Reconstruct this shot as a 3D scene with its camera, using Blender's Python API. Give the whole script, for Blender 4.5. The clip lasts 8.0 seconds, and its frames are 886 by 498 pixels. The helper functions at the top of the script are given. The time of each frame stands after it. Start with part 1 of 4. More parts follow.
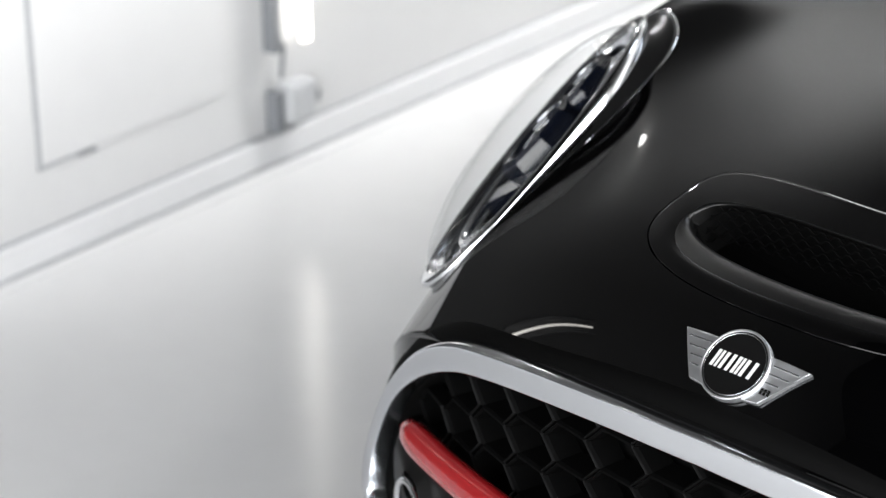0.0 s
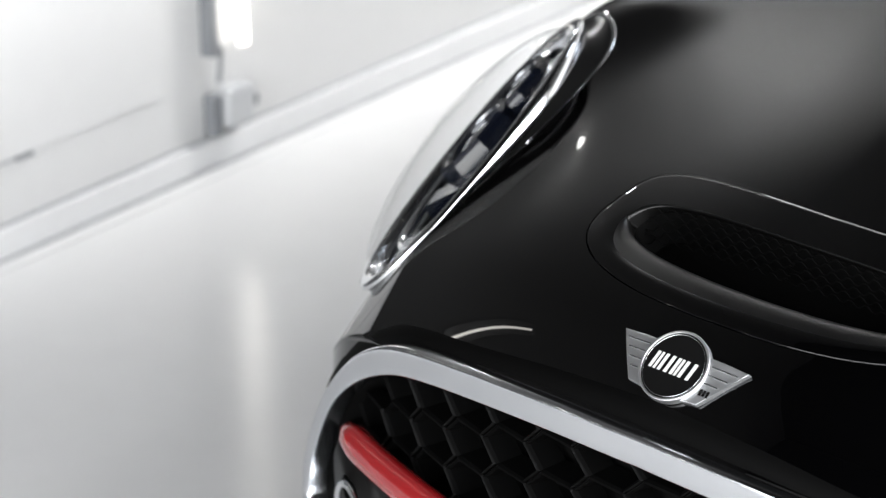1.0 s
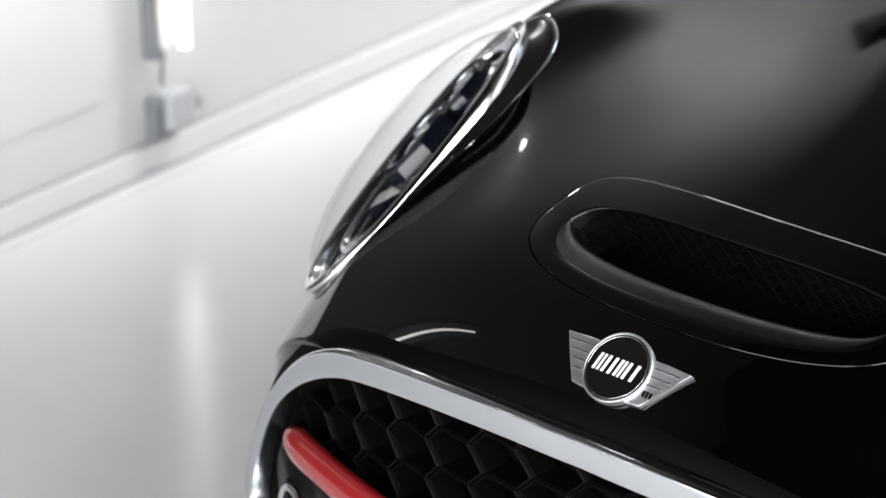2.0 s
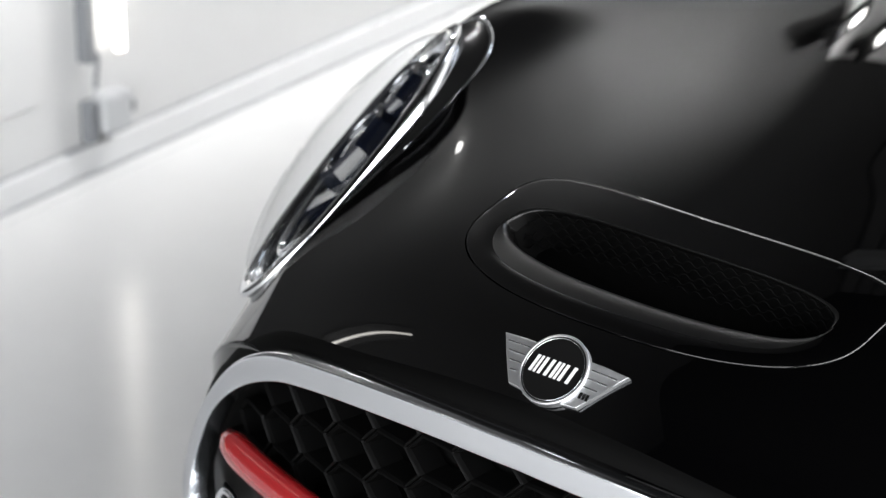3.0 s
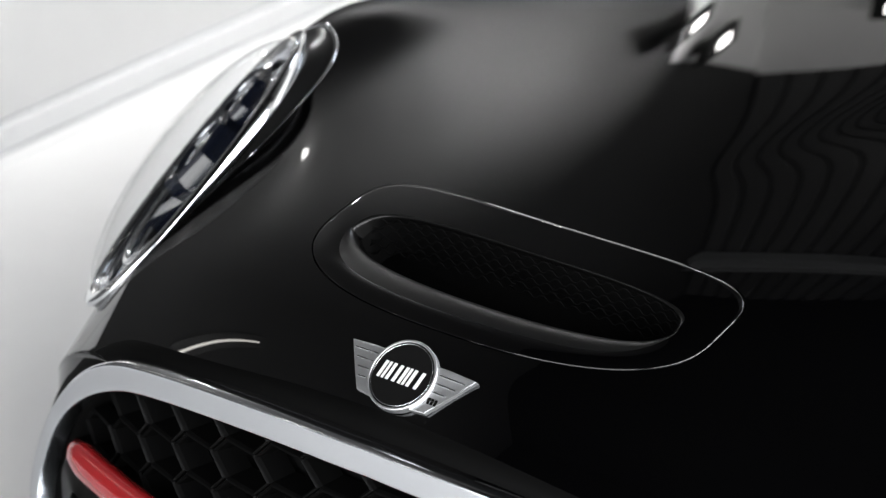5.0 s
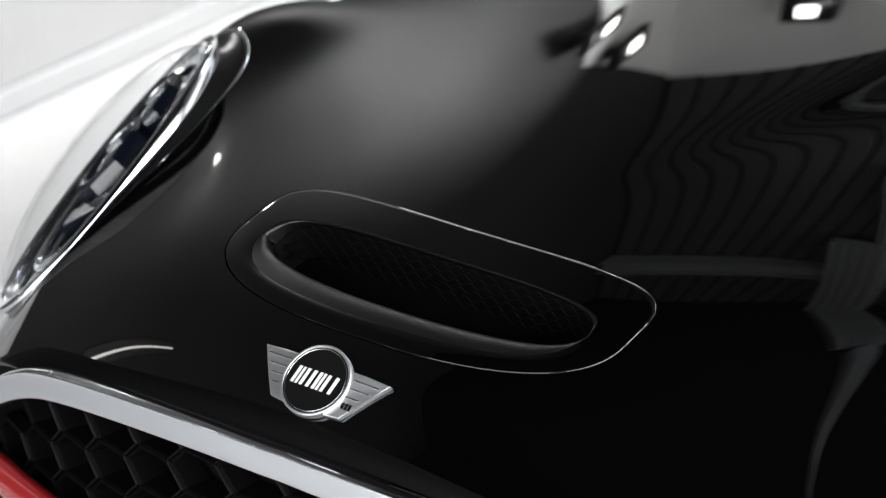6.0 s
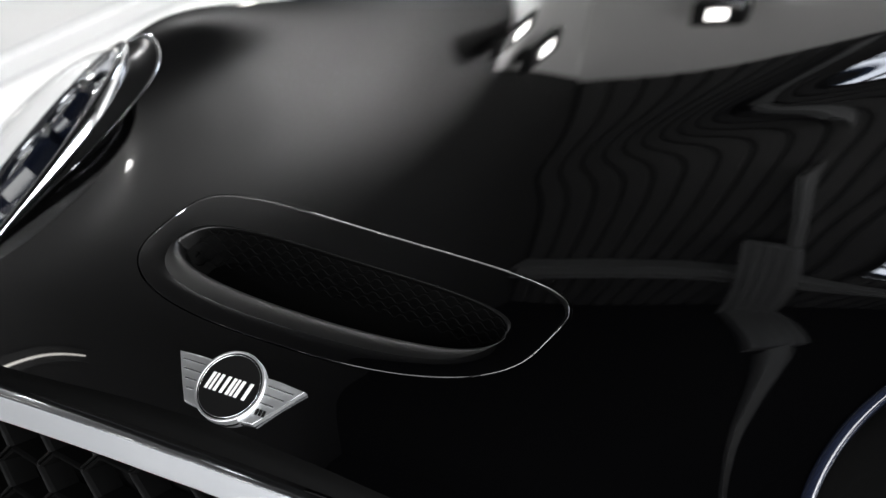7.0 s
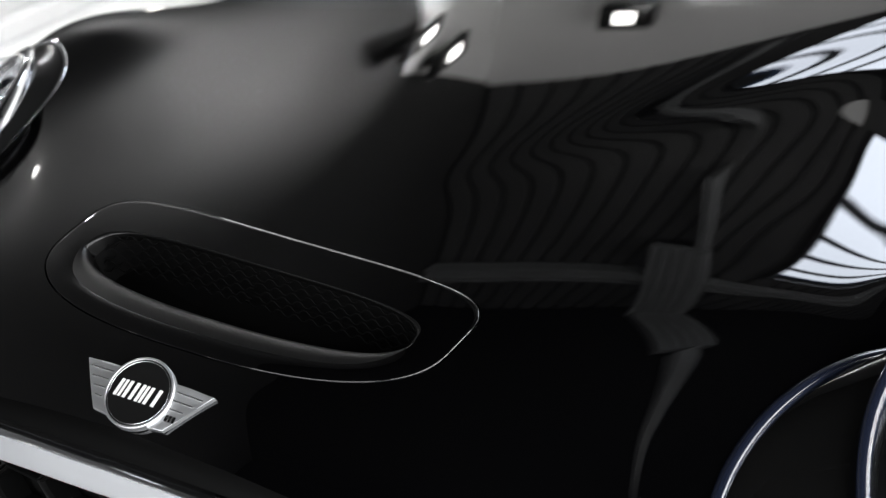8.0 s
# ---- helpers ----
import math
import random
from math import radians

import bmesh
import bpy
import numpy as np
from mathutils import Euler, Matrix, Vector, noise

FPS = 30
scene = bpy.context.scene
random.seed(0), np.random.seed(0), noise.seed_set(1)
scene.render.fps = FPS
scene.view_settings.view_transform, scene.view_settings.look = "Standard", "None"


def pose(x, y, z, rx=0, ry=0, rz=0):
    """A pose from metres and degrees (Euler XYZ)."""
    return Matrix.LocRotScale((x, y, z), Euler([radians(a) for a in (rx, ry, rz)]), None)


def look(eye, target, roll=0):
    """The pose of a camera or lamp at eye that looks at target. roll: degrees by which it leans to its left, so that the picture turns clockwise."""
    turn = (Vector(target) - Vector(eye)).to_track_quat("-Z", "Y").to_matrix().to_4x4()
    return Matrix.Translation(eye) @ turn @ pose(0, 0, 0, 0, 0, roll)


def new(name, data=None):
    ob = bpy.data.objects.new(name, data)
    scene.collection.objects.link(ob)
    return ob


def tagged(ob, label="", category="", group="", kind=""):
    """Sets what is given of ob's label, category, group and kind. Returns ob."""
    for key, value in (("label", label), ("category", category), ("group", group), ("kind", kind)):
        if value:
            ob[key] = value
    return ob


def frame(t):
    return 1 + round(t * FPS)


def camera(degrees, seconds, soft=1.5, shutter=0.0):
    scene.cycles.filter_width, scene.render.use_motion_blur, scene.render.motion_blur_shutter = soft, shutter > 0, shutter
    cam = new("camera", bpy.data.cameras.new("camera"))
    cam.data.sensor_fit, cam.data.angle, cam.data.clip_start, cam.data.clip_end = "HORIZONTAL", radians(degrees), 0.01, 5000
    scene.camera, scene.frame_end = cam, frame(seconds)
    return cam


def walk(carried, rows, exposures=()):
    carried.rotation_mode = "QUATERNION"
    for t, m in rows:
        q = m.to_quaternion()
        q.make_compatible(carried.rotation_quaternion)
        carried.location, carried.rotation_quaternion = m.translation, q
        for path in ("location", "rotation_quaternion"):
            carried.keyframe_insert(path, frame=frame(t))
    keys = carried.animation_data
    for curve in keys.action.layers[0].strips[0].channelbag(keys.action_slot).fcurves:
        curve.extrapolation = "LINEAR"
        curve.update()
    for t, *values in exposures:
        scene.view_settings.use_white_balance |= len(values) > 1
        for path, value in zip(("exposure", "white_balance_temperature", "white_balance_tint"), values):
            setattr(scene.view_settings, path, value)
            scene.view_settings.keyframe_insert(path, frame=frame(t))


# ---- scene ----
cam = camera(19.34, 8.0, soft=1.2)
EYE = (1.471, -1.795, 1.942)
ROWS = [
    (0.0, 66.04, 0.767, 44.968),
    (0.5, 66.063, 0.618, 44.308),
    (1.0, 66.092, 0.499, 43.617),
    (1.5, 66.116, 0.36, 43.003),
    (3.0, 66.2, -0.171, 41.007),
    (3.5, 66.226, -0.369, 40.263),
    (4.0, 66.265, -0.549, 39.422),
    (4.5, 66.311, -0.741, 38.581),
    (6.0, 66.506, -1.405, 35.771),
    (6.5, 66.578, -1.612, 34.874),
    (7.0, 66.66, -1.771, 33.849),
    (7.5, 66.739, -1.98, 32.894),
    (8.0, 66.824, -2.213, 31.856),
]
walk(cam, [(t, pose(*EYE, rx, ry, rz)) for t, rx, ry, rz in ROWS])
cam.data.dof.use_dof = True
cam.data.dof.focus_distance = 2.75
cam.data.dof.aperture_fstop = 4.8
scene.view_settings.exposure = 0.68

# ---- light ----
ROOM = pose(0, 0, 0, 0, 0, 5.3)      # the bay stands askew to the car
X0, X1, Y0, Y1, TOP = -2.05, 4.4, -4.6, 4.75, 6.3

world = bpy.data.worlds.new("sky")
scene.world = world
world.use_nodes = True
wn = world.node_tree
sky = wn.nodes.new("ShaderNodeTexSky")
sky.sky_type = "NISHITA"
sky.sun_disc = False
sky.sun_elevation, sky.sun_rotation = radians(48), radians(200)
wn.links.new(sky.outputs[0], wn.nodes["Background"].inputs[0])
wn.nodes["Background"].inputs[1].default_value = 0.12
sun = new("sun", bpy.data.lights.new("sun", "SUN"))
sun.data.energy, sun.data.angle, sun.data.color = 0.8, radians(12), (1.0, 0.96, 0.9)
sun.matrix_world = look((0, 0, 12), (-1.0, 4.5, 0))
# added soft fill from the east, set in an unseen band of windows
east_fill = new("window_fill", bpy.data.lights.new("window_fill", "AREA"))
east_fill.data.shape, east_fill.data.size, east_fill.data.size_y, east_fill.data.energy = "RECTANGLE", 8.2, 2.4, 560
east_fill.data.color = (1.0, 0.99, 0.985)
east_fill.matrix_world = ROOM @ look((X1 + 0.32, 0.2, 2.2), (X0, 0.2, 2.0))
# added fill from the south, set in an unseen open mouth of the bay
south_fill = new("door_fill", bpy.data.lights.new("door_fill", "AREA"))
south_fill.data.shape, south_fill.data.size, south_fill.data.size_y, south_fill.data.energy = "RECTANGLE", 5.6, 3.2, 200
south_fill.data.color = (1.0, 0.99, 0.98)
south_fill.matrix_world = ROOM @ look((1.1, Y0 - 0.35, 1.75), (1.1, Y1, 1.2))
# daylight through the large window at the back
upper_day = new("window_daylight_upper", bpy.data.lights.new("window_daylight_upper", "AREA"))
upper_day.data.shape, upper_day.data.size, upper_day.data.size_y, upper_day.data.energy = "RECTANGLE", 1.7, 1.7, 60
upper_day.data.color = (0.84, 0.90, 1.0)
upper_day.matrix_world = ROOM @ look((0.90, Y1 + 0.3, 4.17), (0.90, 0, 4.1))


# ---- materials ----
def material(name, colour, rough=0.5, metal=0.0, coat=0.0, noise_scale=0.0, noise_amount=0.0, bump=0.0, bump_scale=60.0, emit=0.0, emit_colour=None, spec=0.5):
    m = bpy.data.materials.new(name)
    m.use_nodes = True
    nt = m.node_tree
    b = nt.nodes["Principled BSDF"]
    b.inputs["Base Color"].default_value = (*colour, 1)
    b.inputs["Roughness"].default_value = rough
    b.inputs["Metallic"].default_value = metal
    b.inputs["Coat Weight"].default_value = coat
    b.inputs["Coat Roughness"].default_value = 0.004
    b.inputs["Specular IOR Level"].default_value = spec
    if emit:
        b.inputs["Emission Color"].default_value = (*(emit_colour or colour), 1)
        b.inputs["Emission Strength"].default_value = emit
    co = nt.nodes.new("ShaderNodeTexCoord")
    if noise_amount:
        big, fine = nt.nodes.new("ShaderNodeTexNoise"), nt.nodes.new("ShaderNodeTexNoise")
        big.inputs["Scale"].default_value, fine.inputs["Scale"].default_value = noise_scale, noise_scale * 14
        big.inputs["Detail"].default_value = 4
        both = nt.nodes.new("ShaderNodeMath")
        both.operation = "MULTIPLY_ADD"
        both.inputs[1].default_value = 0.35
        nt.links.new(co.outputs["Object"], big.inputs["Vector"])
        nt.links.new(co.outputs["Object"], fine.inputs["Vector"])
        nt.links.new(fine.outputs[0], both.inputs[0])
        nt.links.new(big.outputs[0], both.inputs[2])
        ramp = nt.nodes.new("ShaderNodeMapRange")
        ramp.inputs[1].default_value, ramp.inputs[2].default_value = 0.35, 1.0
        ramp.inputs[3].default_value, ramp.inputs[4].default_value = 1 - noise_amount, 1 + noise_amount
        nt.links.new(both.outputs[0], ramp.inputs[0])
        mul = nt.nodes.new("ShaderNodeVectorMath")
        mul.operation = "MULTIPLY"
        mul.inputs[0].default_value = colour
        nt.links.new(ramp.outputs[0], mul.inputs[1])
        nt.links.new(mul.outputs[0], b.inputs["Base Color"])
        r2 = nt.nodes.new("ShaderNodeMapRange")
        r2.inputs[3].default_value, r2.inputs[4].default_value = rough * 0.85, rough * 1.2
        nt.links.new(both.outputs[0], r2.inputs[0])
        nt.links.new(r2.outputs[0], b.inputs["Roughness"])
    if bump:
        n = nt.nodes.new("ShaderNodeTexNoise")
        n.inputs["Scale"].default_value, n.inputs["Detail"].default_value = bump_scale, 5
        k = nt.nodes.new("ShaderNodeBump")
        k.inputs["Strength"].default_value, k.inputs["Distance"].default_value = bump, 0.004
        nt.links.new(co.outputs["Object"], n.inputs["Vector"])
        nt.links.new(n.outputs[0], k.inputs["Height"])
        nt.links.new(k.outputs[0], b.inputs["Normal"])
    return m


def glass(name, tint=(1, 1, 1), gloss=0.5):
    m = bpy.data.materials.new(name)
    m.use_nodes = True
    nt = m.node_tree
    nt.nodes.remove(nt.nodes["Principled BSDF"])
    clear, shine, mix, fr, power, scale = (nt.nodes.new("ShaderNode" + k) for k in ("BsdfTransparent", "BsdfGlossy", "MixShader", "LayerWeight", "Math", "Math"))
    clear.inputs[0].default_value = (*tint, 1)
    shine.inputs["Roughness"].default_value = 0.02
    power.operation, power.inputs[1].default_value = "POWER", 4.0
    scale.operation, scale.inputs[1].default_value, scale.inputs[2].default_value = "MULTIPLY_ADD", gloss, 0.045
    fr.inputs[0].default_value = 0.5
    nt.links.new(fr.outputs["Facing"], power.inputs[0])
    nt.links.new(power.outputs[0], scale.inputs[0])
    nt.links.new(scale.outputs[0], mix.inputs[0])
    nt.links.new(clear.outputs[0], mix.inputs[1])
    nt.links.new(shine.outputs[0], mix.inputs[2])
    nt.links.new(mix.outputs[0], nt.nodes["Material Output"].inputs[0])
    return m


PAINT = material("black_paint", (0.0006, 0.0006, 0.0007), 0.2, 0, 1.0, spec=0.0)
GLOSS_BLACK = material("gloss_black_plastic", (0.002, 0.002, 0.002), 0.09)
SATIN_BLACK = material("satin_black_plastic", (0.012, 0.012, 0.012), 0.42, 0, 0, 30, 0.15, 0.15, 400)
SEMI_BLACK = material("semi_gloss_black", (0.005, 0.005, 0.005), 0.28, spec=0.3)
NAVY = material("dark_blue_black_plastic", (0.006, 0.008, 0.016), 0.18, 0, 0.5)
MATT_BLACK = material("matt_black_plastic", (0.004, 0.004, 0.004), 0.6, spec=0.1)
DEEP_BLACK = material("duct_and_recess_black", (0.002, 0.002, 0.002), 0.7, spec=0.05)
GRILLE_BLACK = material("grille_black_plastic", (0.006, 0.006, 0.006), 0.45, 0, 0, 40, 0.2, spec=0.14)
CHROME = material("chrome", (0.75, 0.76, 0.78), 0.09, 1.0)
SOFT_CHROME = material("satin_bright_trim", (0.74, 0.76, 0.79), 0.17, 1.0)
BRUSHED = material("satin_chrome", (0.74, 0.75, 0.765), 0.40, 1.0, 0, 60, 0.04)
RED = material("red_gloss", (0.32, 0.012, 0.014), 0.22, 0, 0.6, 20, 0.06)
DARK_CHROME = material("dark_mirror", (0.16, 0.165, 0.16), 0.16, 1.0, 0, 40, 0.10)
LIP_BLACK = material("satin_lip_black", (0.003, 0.003, 0.003), 0.34, spec=0.36)
WHITE = material("white_enamel", (0.75, 0.75, 0.74), 0.3)
LENS = glass("clear_lens", (0.97, 0.975, 0.98))
TINT = glass("tinted_glass", (0.35, 0.38, 0.38))
WALL = material("white_wall_paint", (0.74, 0.74, 0.736), 0.55, 0, 0, 1.3, 0.03, 0.05, 180)
FLOOR = material("grey_epoxy_floor", (0.79, 0.79, 0.785), 0.18, 0, 0, 0.9, 0.04, 0.015, 14)
BASE = material("grey_white_plinth", (0.83, 0.832, 0.835), 0.4, 0, 0, 3, 0.05)
BLACK_SHEET = material("black_sheet", (0.005, 0.005, 0.005), 0.7, 0, 0, 2.0, 0.15, spec=0.05)
DARK_SHEET = material("dark_corrugated_sheet", (0.06, 0.06, 0.06), 0.5, 0, 0, 2.0, 0.15)
STEEL = material("grey_painted_steel", (0.20, 0.205, 0.21), 0.45, 0, 0, 3.0, 0.12)
YARD = material("yard_concrete", (0.35, 0.34, 0.32), 0.8, 0, 0, 0.8, 0.15, 0.3, 40)
UPPER = material("charcoal_wall_paint", (0.032, 0.032, 0.032), 0.6, 0, 0, 1.2, 0.06, 0.05, 160, spec=0.25)
SEAM = material("sealant", (0.42, 0.43, 0.44), 0.6, 0, 0, 20, 0.06)
BOX_GREY = material("grey_box_plastic", (0.58, 0.59, 0.60), 0.4, 0, 0, 8, 0.05)
CONDUIT = material("grey_conduit", (0.24, 0.25, 0.265), 0.45, 0, 0, 8, 0.08)
RUBBER = material("tyre_rubber", (0.018, 0.018, 0.018), 0.75, 0, 0, 30, 0.15)
ALLOY = material("dark_alloy", (0.06, 0.06, 0.065), 0.3, 0.8)
TUBE = material("lit_tube", (1.0, 0.96, 0.90), 0.4, emit=4.0)
LED = material("lit_led_disc", (1.0, 0.98, 0.95), 0.4, emit=22.0)


# ---- builders ----
def place(name, data, parent=None, mat=None, label=""):
    ob = new(name, data)
    if mat is not None:
        data.materials.append(mat)
    if parent is not None:
        ob.parent = parent
    if label:
        ob["label"] = label
    return ob


def shell(name, verts, faces, mat, parent=None, label="", smooth=True):
    me = bpy.data.meshes.new(name)
    me.from_pydata([tuple(v) for v in verts], [], [tuple(f) for f in faces])
    me.update()
    if smooth:
        me.shade_smooth()
    return place(name, me, parent, mat, label)


def part(name, bm, mat, parent=None, label="", smooth=False):
    me = bpy.data.meshes.new(name)
    bmesh.ops.recalc_face_normals(bm, faces=bm.faces)
    bm.to_mesh(me)
    bm.free()
    if smooth:
        me.shade_smooth()
    return place(name, me, parent, mat, label)


def grid_faces(nu, nv, wrap_u=False, wrap_v=False):
    out = []
    for i in range(nu if wrap_u else nu - 1):
        for j in range(nv if wrap_v else nv - 1):
            a, b = i, (i + 1) % nu
            c, e = j, (j + 1) % nv
            out.append((a * nv + c, b * nv + c, b * nv + e, a * nv + e))
    return out


def add_box(bm, lo, hi, bevel=0.0):
    m = Matrix.Translation([(a + b) / 2 for a, b in zip(lo, hi)]) @ Matrix.Diagonal([abs(b - a) for a, b in zip(lo, hi)] + [1])
    made = bmesh.ops.create_cube(bm, size=1.0, matrix=m)["verts"]
    if bevel:
        edges = {e for v in made for e in v.link_edges}
        bmesh.ops.bevel(bm, geom=list(edges), offset=bevel, segments=2, profile=0.5, affect="EDGES")


def box(name, lo, hi, mat, parent=None, bevel=0.0, label=""):
    bm = bmesh.new()
    add_box(bm, lo, hi, bevel)
    return part(name, bm, mat, parent, label)


def sweep(name, path, radius, mat, parent=None, label="", sides=12, squash=(1, 1), up=(0, 0, 1)):
    """A rounded bar along a path; squash: its half-sizes across and along up, as shares of radius."""
    path = [Vector(p) for p in path]
    verts = []
    for i, p in enumerate(path):
        t = (path[min(i + 1, len(path) - 1)] - path[max(i - 1, 0)]).normalized()
        s = t.cross(Vector(up)).normalized()
        n = s.cross(t)
        r = radius(i / (len(path) - 1)) if callable(radius) else radius
        for k in range(sides):
            a = 2 * math.pi * k / sides
            verts.append(p + s * math.cos(a) * r * squash[0] + n * math.sin(a) * r * squash[1])
    faces = grid_faces(len(path), sides, wrap_v=True)
    faces += [tuple(range(sides))[::-1], tuple((len(path) - 1) * sides + k for k in range(sides))]
    return shell(name, verts, faces, mat, parent, label)


def spline(points, n):
    """A smooth line through a few points."""
    pts = [Vector(p) for p in points]
    out = []
    for i in range(n):
        t = i / (n - 1) * (len(pts) - 1)
        k = min(int(t), len(pts) - 2)
        t -= k
        p0, p1, p2, p3 = pts[max(k - 1, 0)], pts[k], pts[k + 1], pts[min(k + 2, len(pts) - 1)]
        out.append(0.5 * (2 * p1 + (p2 - p0) * t + (2 * p0 - 5 * p1 + 4 * p2 - p3) * t * t + (3 * p1 - p0 - 3 * p2 + p3) * t ** 3))
    return out


# ---- the bay ----
def wall(name, lo, hi, mat, label):
    ob = box(name, lo, hi, mat, None, 0, label)
    ob.matrix_world = ROOM
    return tagged(ob, label, "wall", kind="structure")


W = 0.2
UPPER_WIN = (0.17, 1.60, 3.42, 4.94)         # x and z of the window high in the end wall
EAST_WIN = (-3.9, 4.3, 0.95, 3.45)           # y and z of the window band

floor = box("floor", (X0 - W, Y0 - W, -0.2), (X1 + W, Y1 + W, 0), FLOOR)
floor.matrix_world = ROOM
tagged(floor, "glossy light grey epoxy floor of the bay", "floor", kind="structure")
wall("wall_west", (X0 - W, Y0 - W, 0), (X0, Y1 + W, 3.36), WALL, "smooth white painted wall with plinth and tube lamps")
dark_bm = bmesh.new()
add_box(dark_bm, (X0 - 0.02, Y0, 0.54), (X0 + 0.012, 3.95, TOP - 0.002))
slope = [[dark_bm.verts.new((x, y, z)) for y, z in ((3.9502, 2.70), (Y1 - 0.002, 3.38), (Y1 - 0.002, TOP - 0.002), (3.9502, TOP - 0.002))] for x in (X0 - 0.02, X0 + 0.012)]
dark_bm.faces.new(slope[0])
dark_bm.faces.new(slope[1])
for k in range(4):
    dark_bm.faces.new((slope[0][k], slope[0][(k + 1) % 4], slope[1][(k + 1) % 4], slope[1][k]))
dark_upper = part("wall_panel", dark_bm, UPPER)
dark_upper.matrix_world = ROOM
dark_lower = box("wall_panel", (X0 - 0.02, Y0, 0.064), (X0 + 0.012, 0.70, 0.538), UPPER, None, 0.003)
dark_lower.matrix_world = ROOM
tagged(dark_lower, "charcoal painted panelling down to the plinth", "panelling", kind="structure")
tagged(dark_upper, "charcoal painted panelling on the upper part of the wall", "panelling", kind="structure")


def north_wall():
    bm = bmesh.new()
    add_box(bm, (X0, Y1, 0), (X1, Y1 + W, 3.40))
    ob = part("wall_north", bm, WALL)
    ob.matrix_world = ROOM
    tagged(ob, "smooth white painted end wall under dark cladding", "wall", kind="structure")


north_wall()
south_bm = bmesh.new()
for lo, hi in (((X0, 0), (-1.75, 3.95)), ((3.95, 0), (X1, 3.95)), ((-1.75, 3.4), (3.95, 3.95))):
    add_box(south_bm, (lo[0], Y0 - W, lo[1]), (hi[0], Y0, hi[1]))
south_wall = part("wall_south", south_bm, WALL)
south_wall.matrix_world = ROOM
tagged(south_wall, "white painted wall round the added, unseen open mouth of the bay", "wall", kind="structure")
yard = box("ground", (-40, -45, -0.25), (40, Y0 - W - 0.002, -0.02), YARD)
yard.matrix_world = ROOM
tagged(yard, "pale concrete yard outside the bay", "ground", kind="structure")


def window_wall():
    bm = bmesh.new()
    y0, y1, z0, z1 = EAST_WIN
    for lo, hi in (((Y0 - W, 0), (Y1 + W, z0)), ((Y0 - W, z1), (Y1 + W, z1 + 0.15)), ((Y0 - W, z0), (y0, z1)), ((y1, z0), (Y1 + W, z1))):
        add_box(bm, (X1, lo[0], lo[1]), (X1 + W, hi[0], hi[1]))
    ob = part("wall_east", bm, WALL)
    ob.matrix_world = ROOM
    tagged(ob, "white painted wall, out of view, with an added band of windows", "wall", kind="structure")
    win = new("window_1")
    win.matrix_world = ROOM
    tagged(win, "added band of windows with dark bars, out of view", "window", kind="structure")
    n = 12
    for k in range(n + 1):
        y = y0 + (y1 - y0) * k / n
        box("mullion", (X1 + 0.03, y - 0.03, z0), (X1 + 0.11, y + 0.03, z1), SATIN_BLACK, win, 0.004)
    for z in (z0 + 0.03, z0 + (z1 - z0) / 3, z0 + (z1 - z0) * 2 / 3, z1 - 0.03):
        box("glazing_bar", (X1 + 0.04, y0, z - 0.025), (X1 + 0.10, y1, z + 0.025), SATIN_BLACK, win, 0.003)
    for k in range(n):
        a, b = y0 + (y1 - y0) * k / n + 0.03, y0 + (y1 - y0) * (k + 1) / n - 0.03
        pane = shell("pane", [(X1 + 0.068, a, z0), (X1 + 0.068, b, z0), (X1 + 0.068, b, z1), (X1 + 0.068, a, z1)], [(0, 1, 2, 3)], LENS, win)
        pane.visible_shadow = False


window_wall()


def rear_cladding():
    lines, x = [], X0
    while x < X1:
        lines += [(x, 0.0), (x + 0.022, 0.0), (x + 0.034, 0.05), (x + 0.143, 0.05), (x + 0.155, 0.0)]
        x += 0.155
    verts, faces = [], []
    u0, u1, w0, w1 = UPPER_WIN
    levels = (3.40, w0, w1, TOP)
    for lo, hi in zip(levels, levels[1:]):
        n0, n, mid = len(verts), len(lines), (lo + hi) / 2
        verts += [(p, Y1 + 0.055 - d, z) for z in (lo, hi) for p, d in lines]
        for k in range(n - 1):
            at = (lines[k][0] + lines[k + 1][0]) / 2
            if not (u0 < at < u1 and w0 < mid < w1):
                faces.append((n0 + k, n0 + k + 1, n0 + n + k + 1, n0 + n + k))
    ob = shell("cladding", verts, faces, DARK_SHEET, None, "", smooth=False)
    ob.matrix_world = ROOM
    tagged(ob, "dark corrugated sheeting with upright ribs on the end wall", "cladding", kind="structure")


rear_cladding()


def upper_window():
    x0, x1, z0, z1 = UPPER_WIN
    win = new("window_2")
    win.matrix_world = ROOM
    tagged(win, "upper window with bluish panes and dark crossbars", "window", kind="structure")
    for a, c in ((x0 - 0.04, x0), (x1, x1 + 0.04)):
        box("frame_post", (a, Y1 - 0.01, z0), (c, Y1 + 0.16, z1), SATIN_BLACK, win)
    for a, c in ((z0 - 0.03, z0), (z1, z1 + 0.03)):
        box("frame_rail", (x0 - 0.04, Y1 - 0.012, a), (x1 + 0.04, Y1 + 0.059, c), SATIN_BLACK, win)
    n = 5
    for k in range(1, n):
        z = z0 + (z1 - z0) * k / n
        box("glazing_bar", (x0, Y1 + 0.06, z - 0.020), (x1, Y1 + 0.10, z + 0.020), SATIN_BLACK, win, 0.002)
    for k in range(n):
        a, c = z0 + (z1 - z0) * k / n + 0.011, z0 + (z1 - z0) * (k + 1) / n - 0.011
        pane = shell("pane", [(x0, Y1 + 0.08, a), (x1, Y1 + 0.08, a), (x1, Y1 + 0.08, c), (x0, Y1 + 0.08, c)], [(0, 1, 2, 3)], LENS, win)
        pane.visible_shadow = False


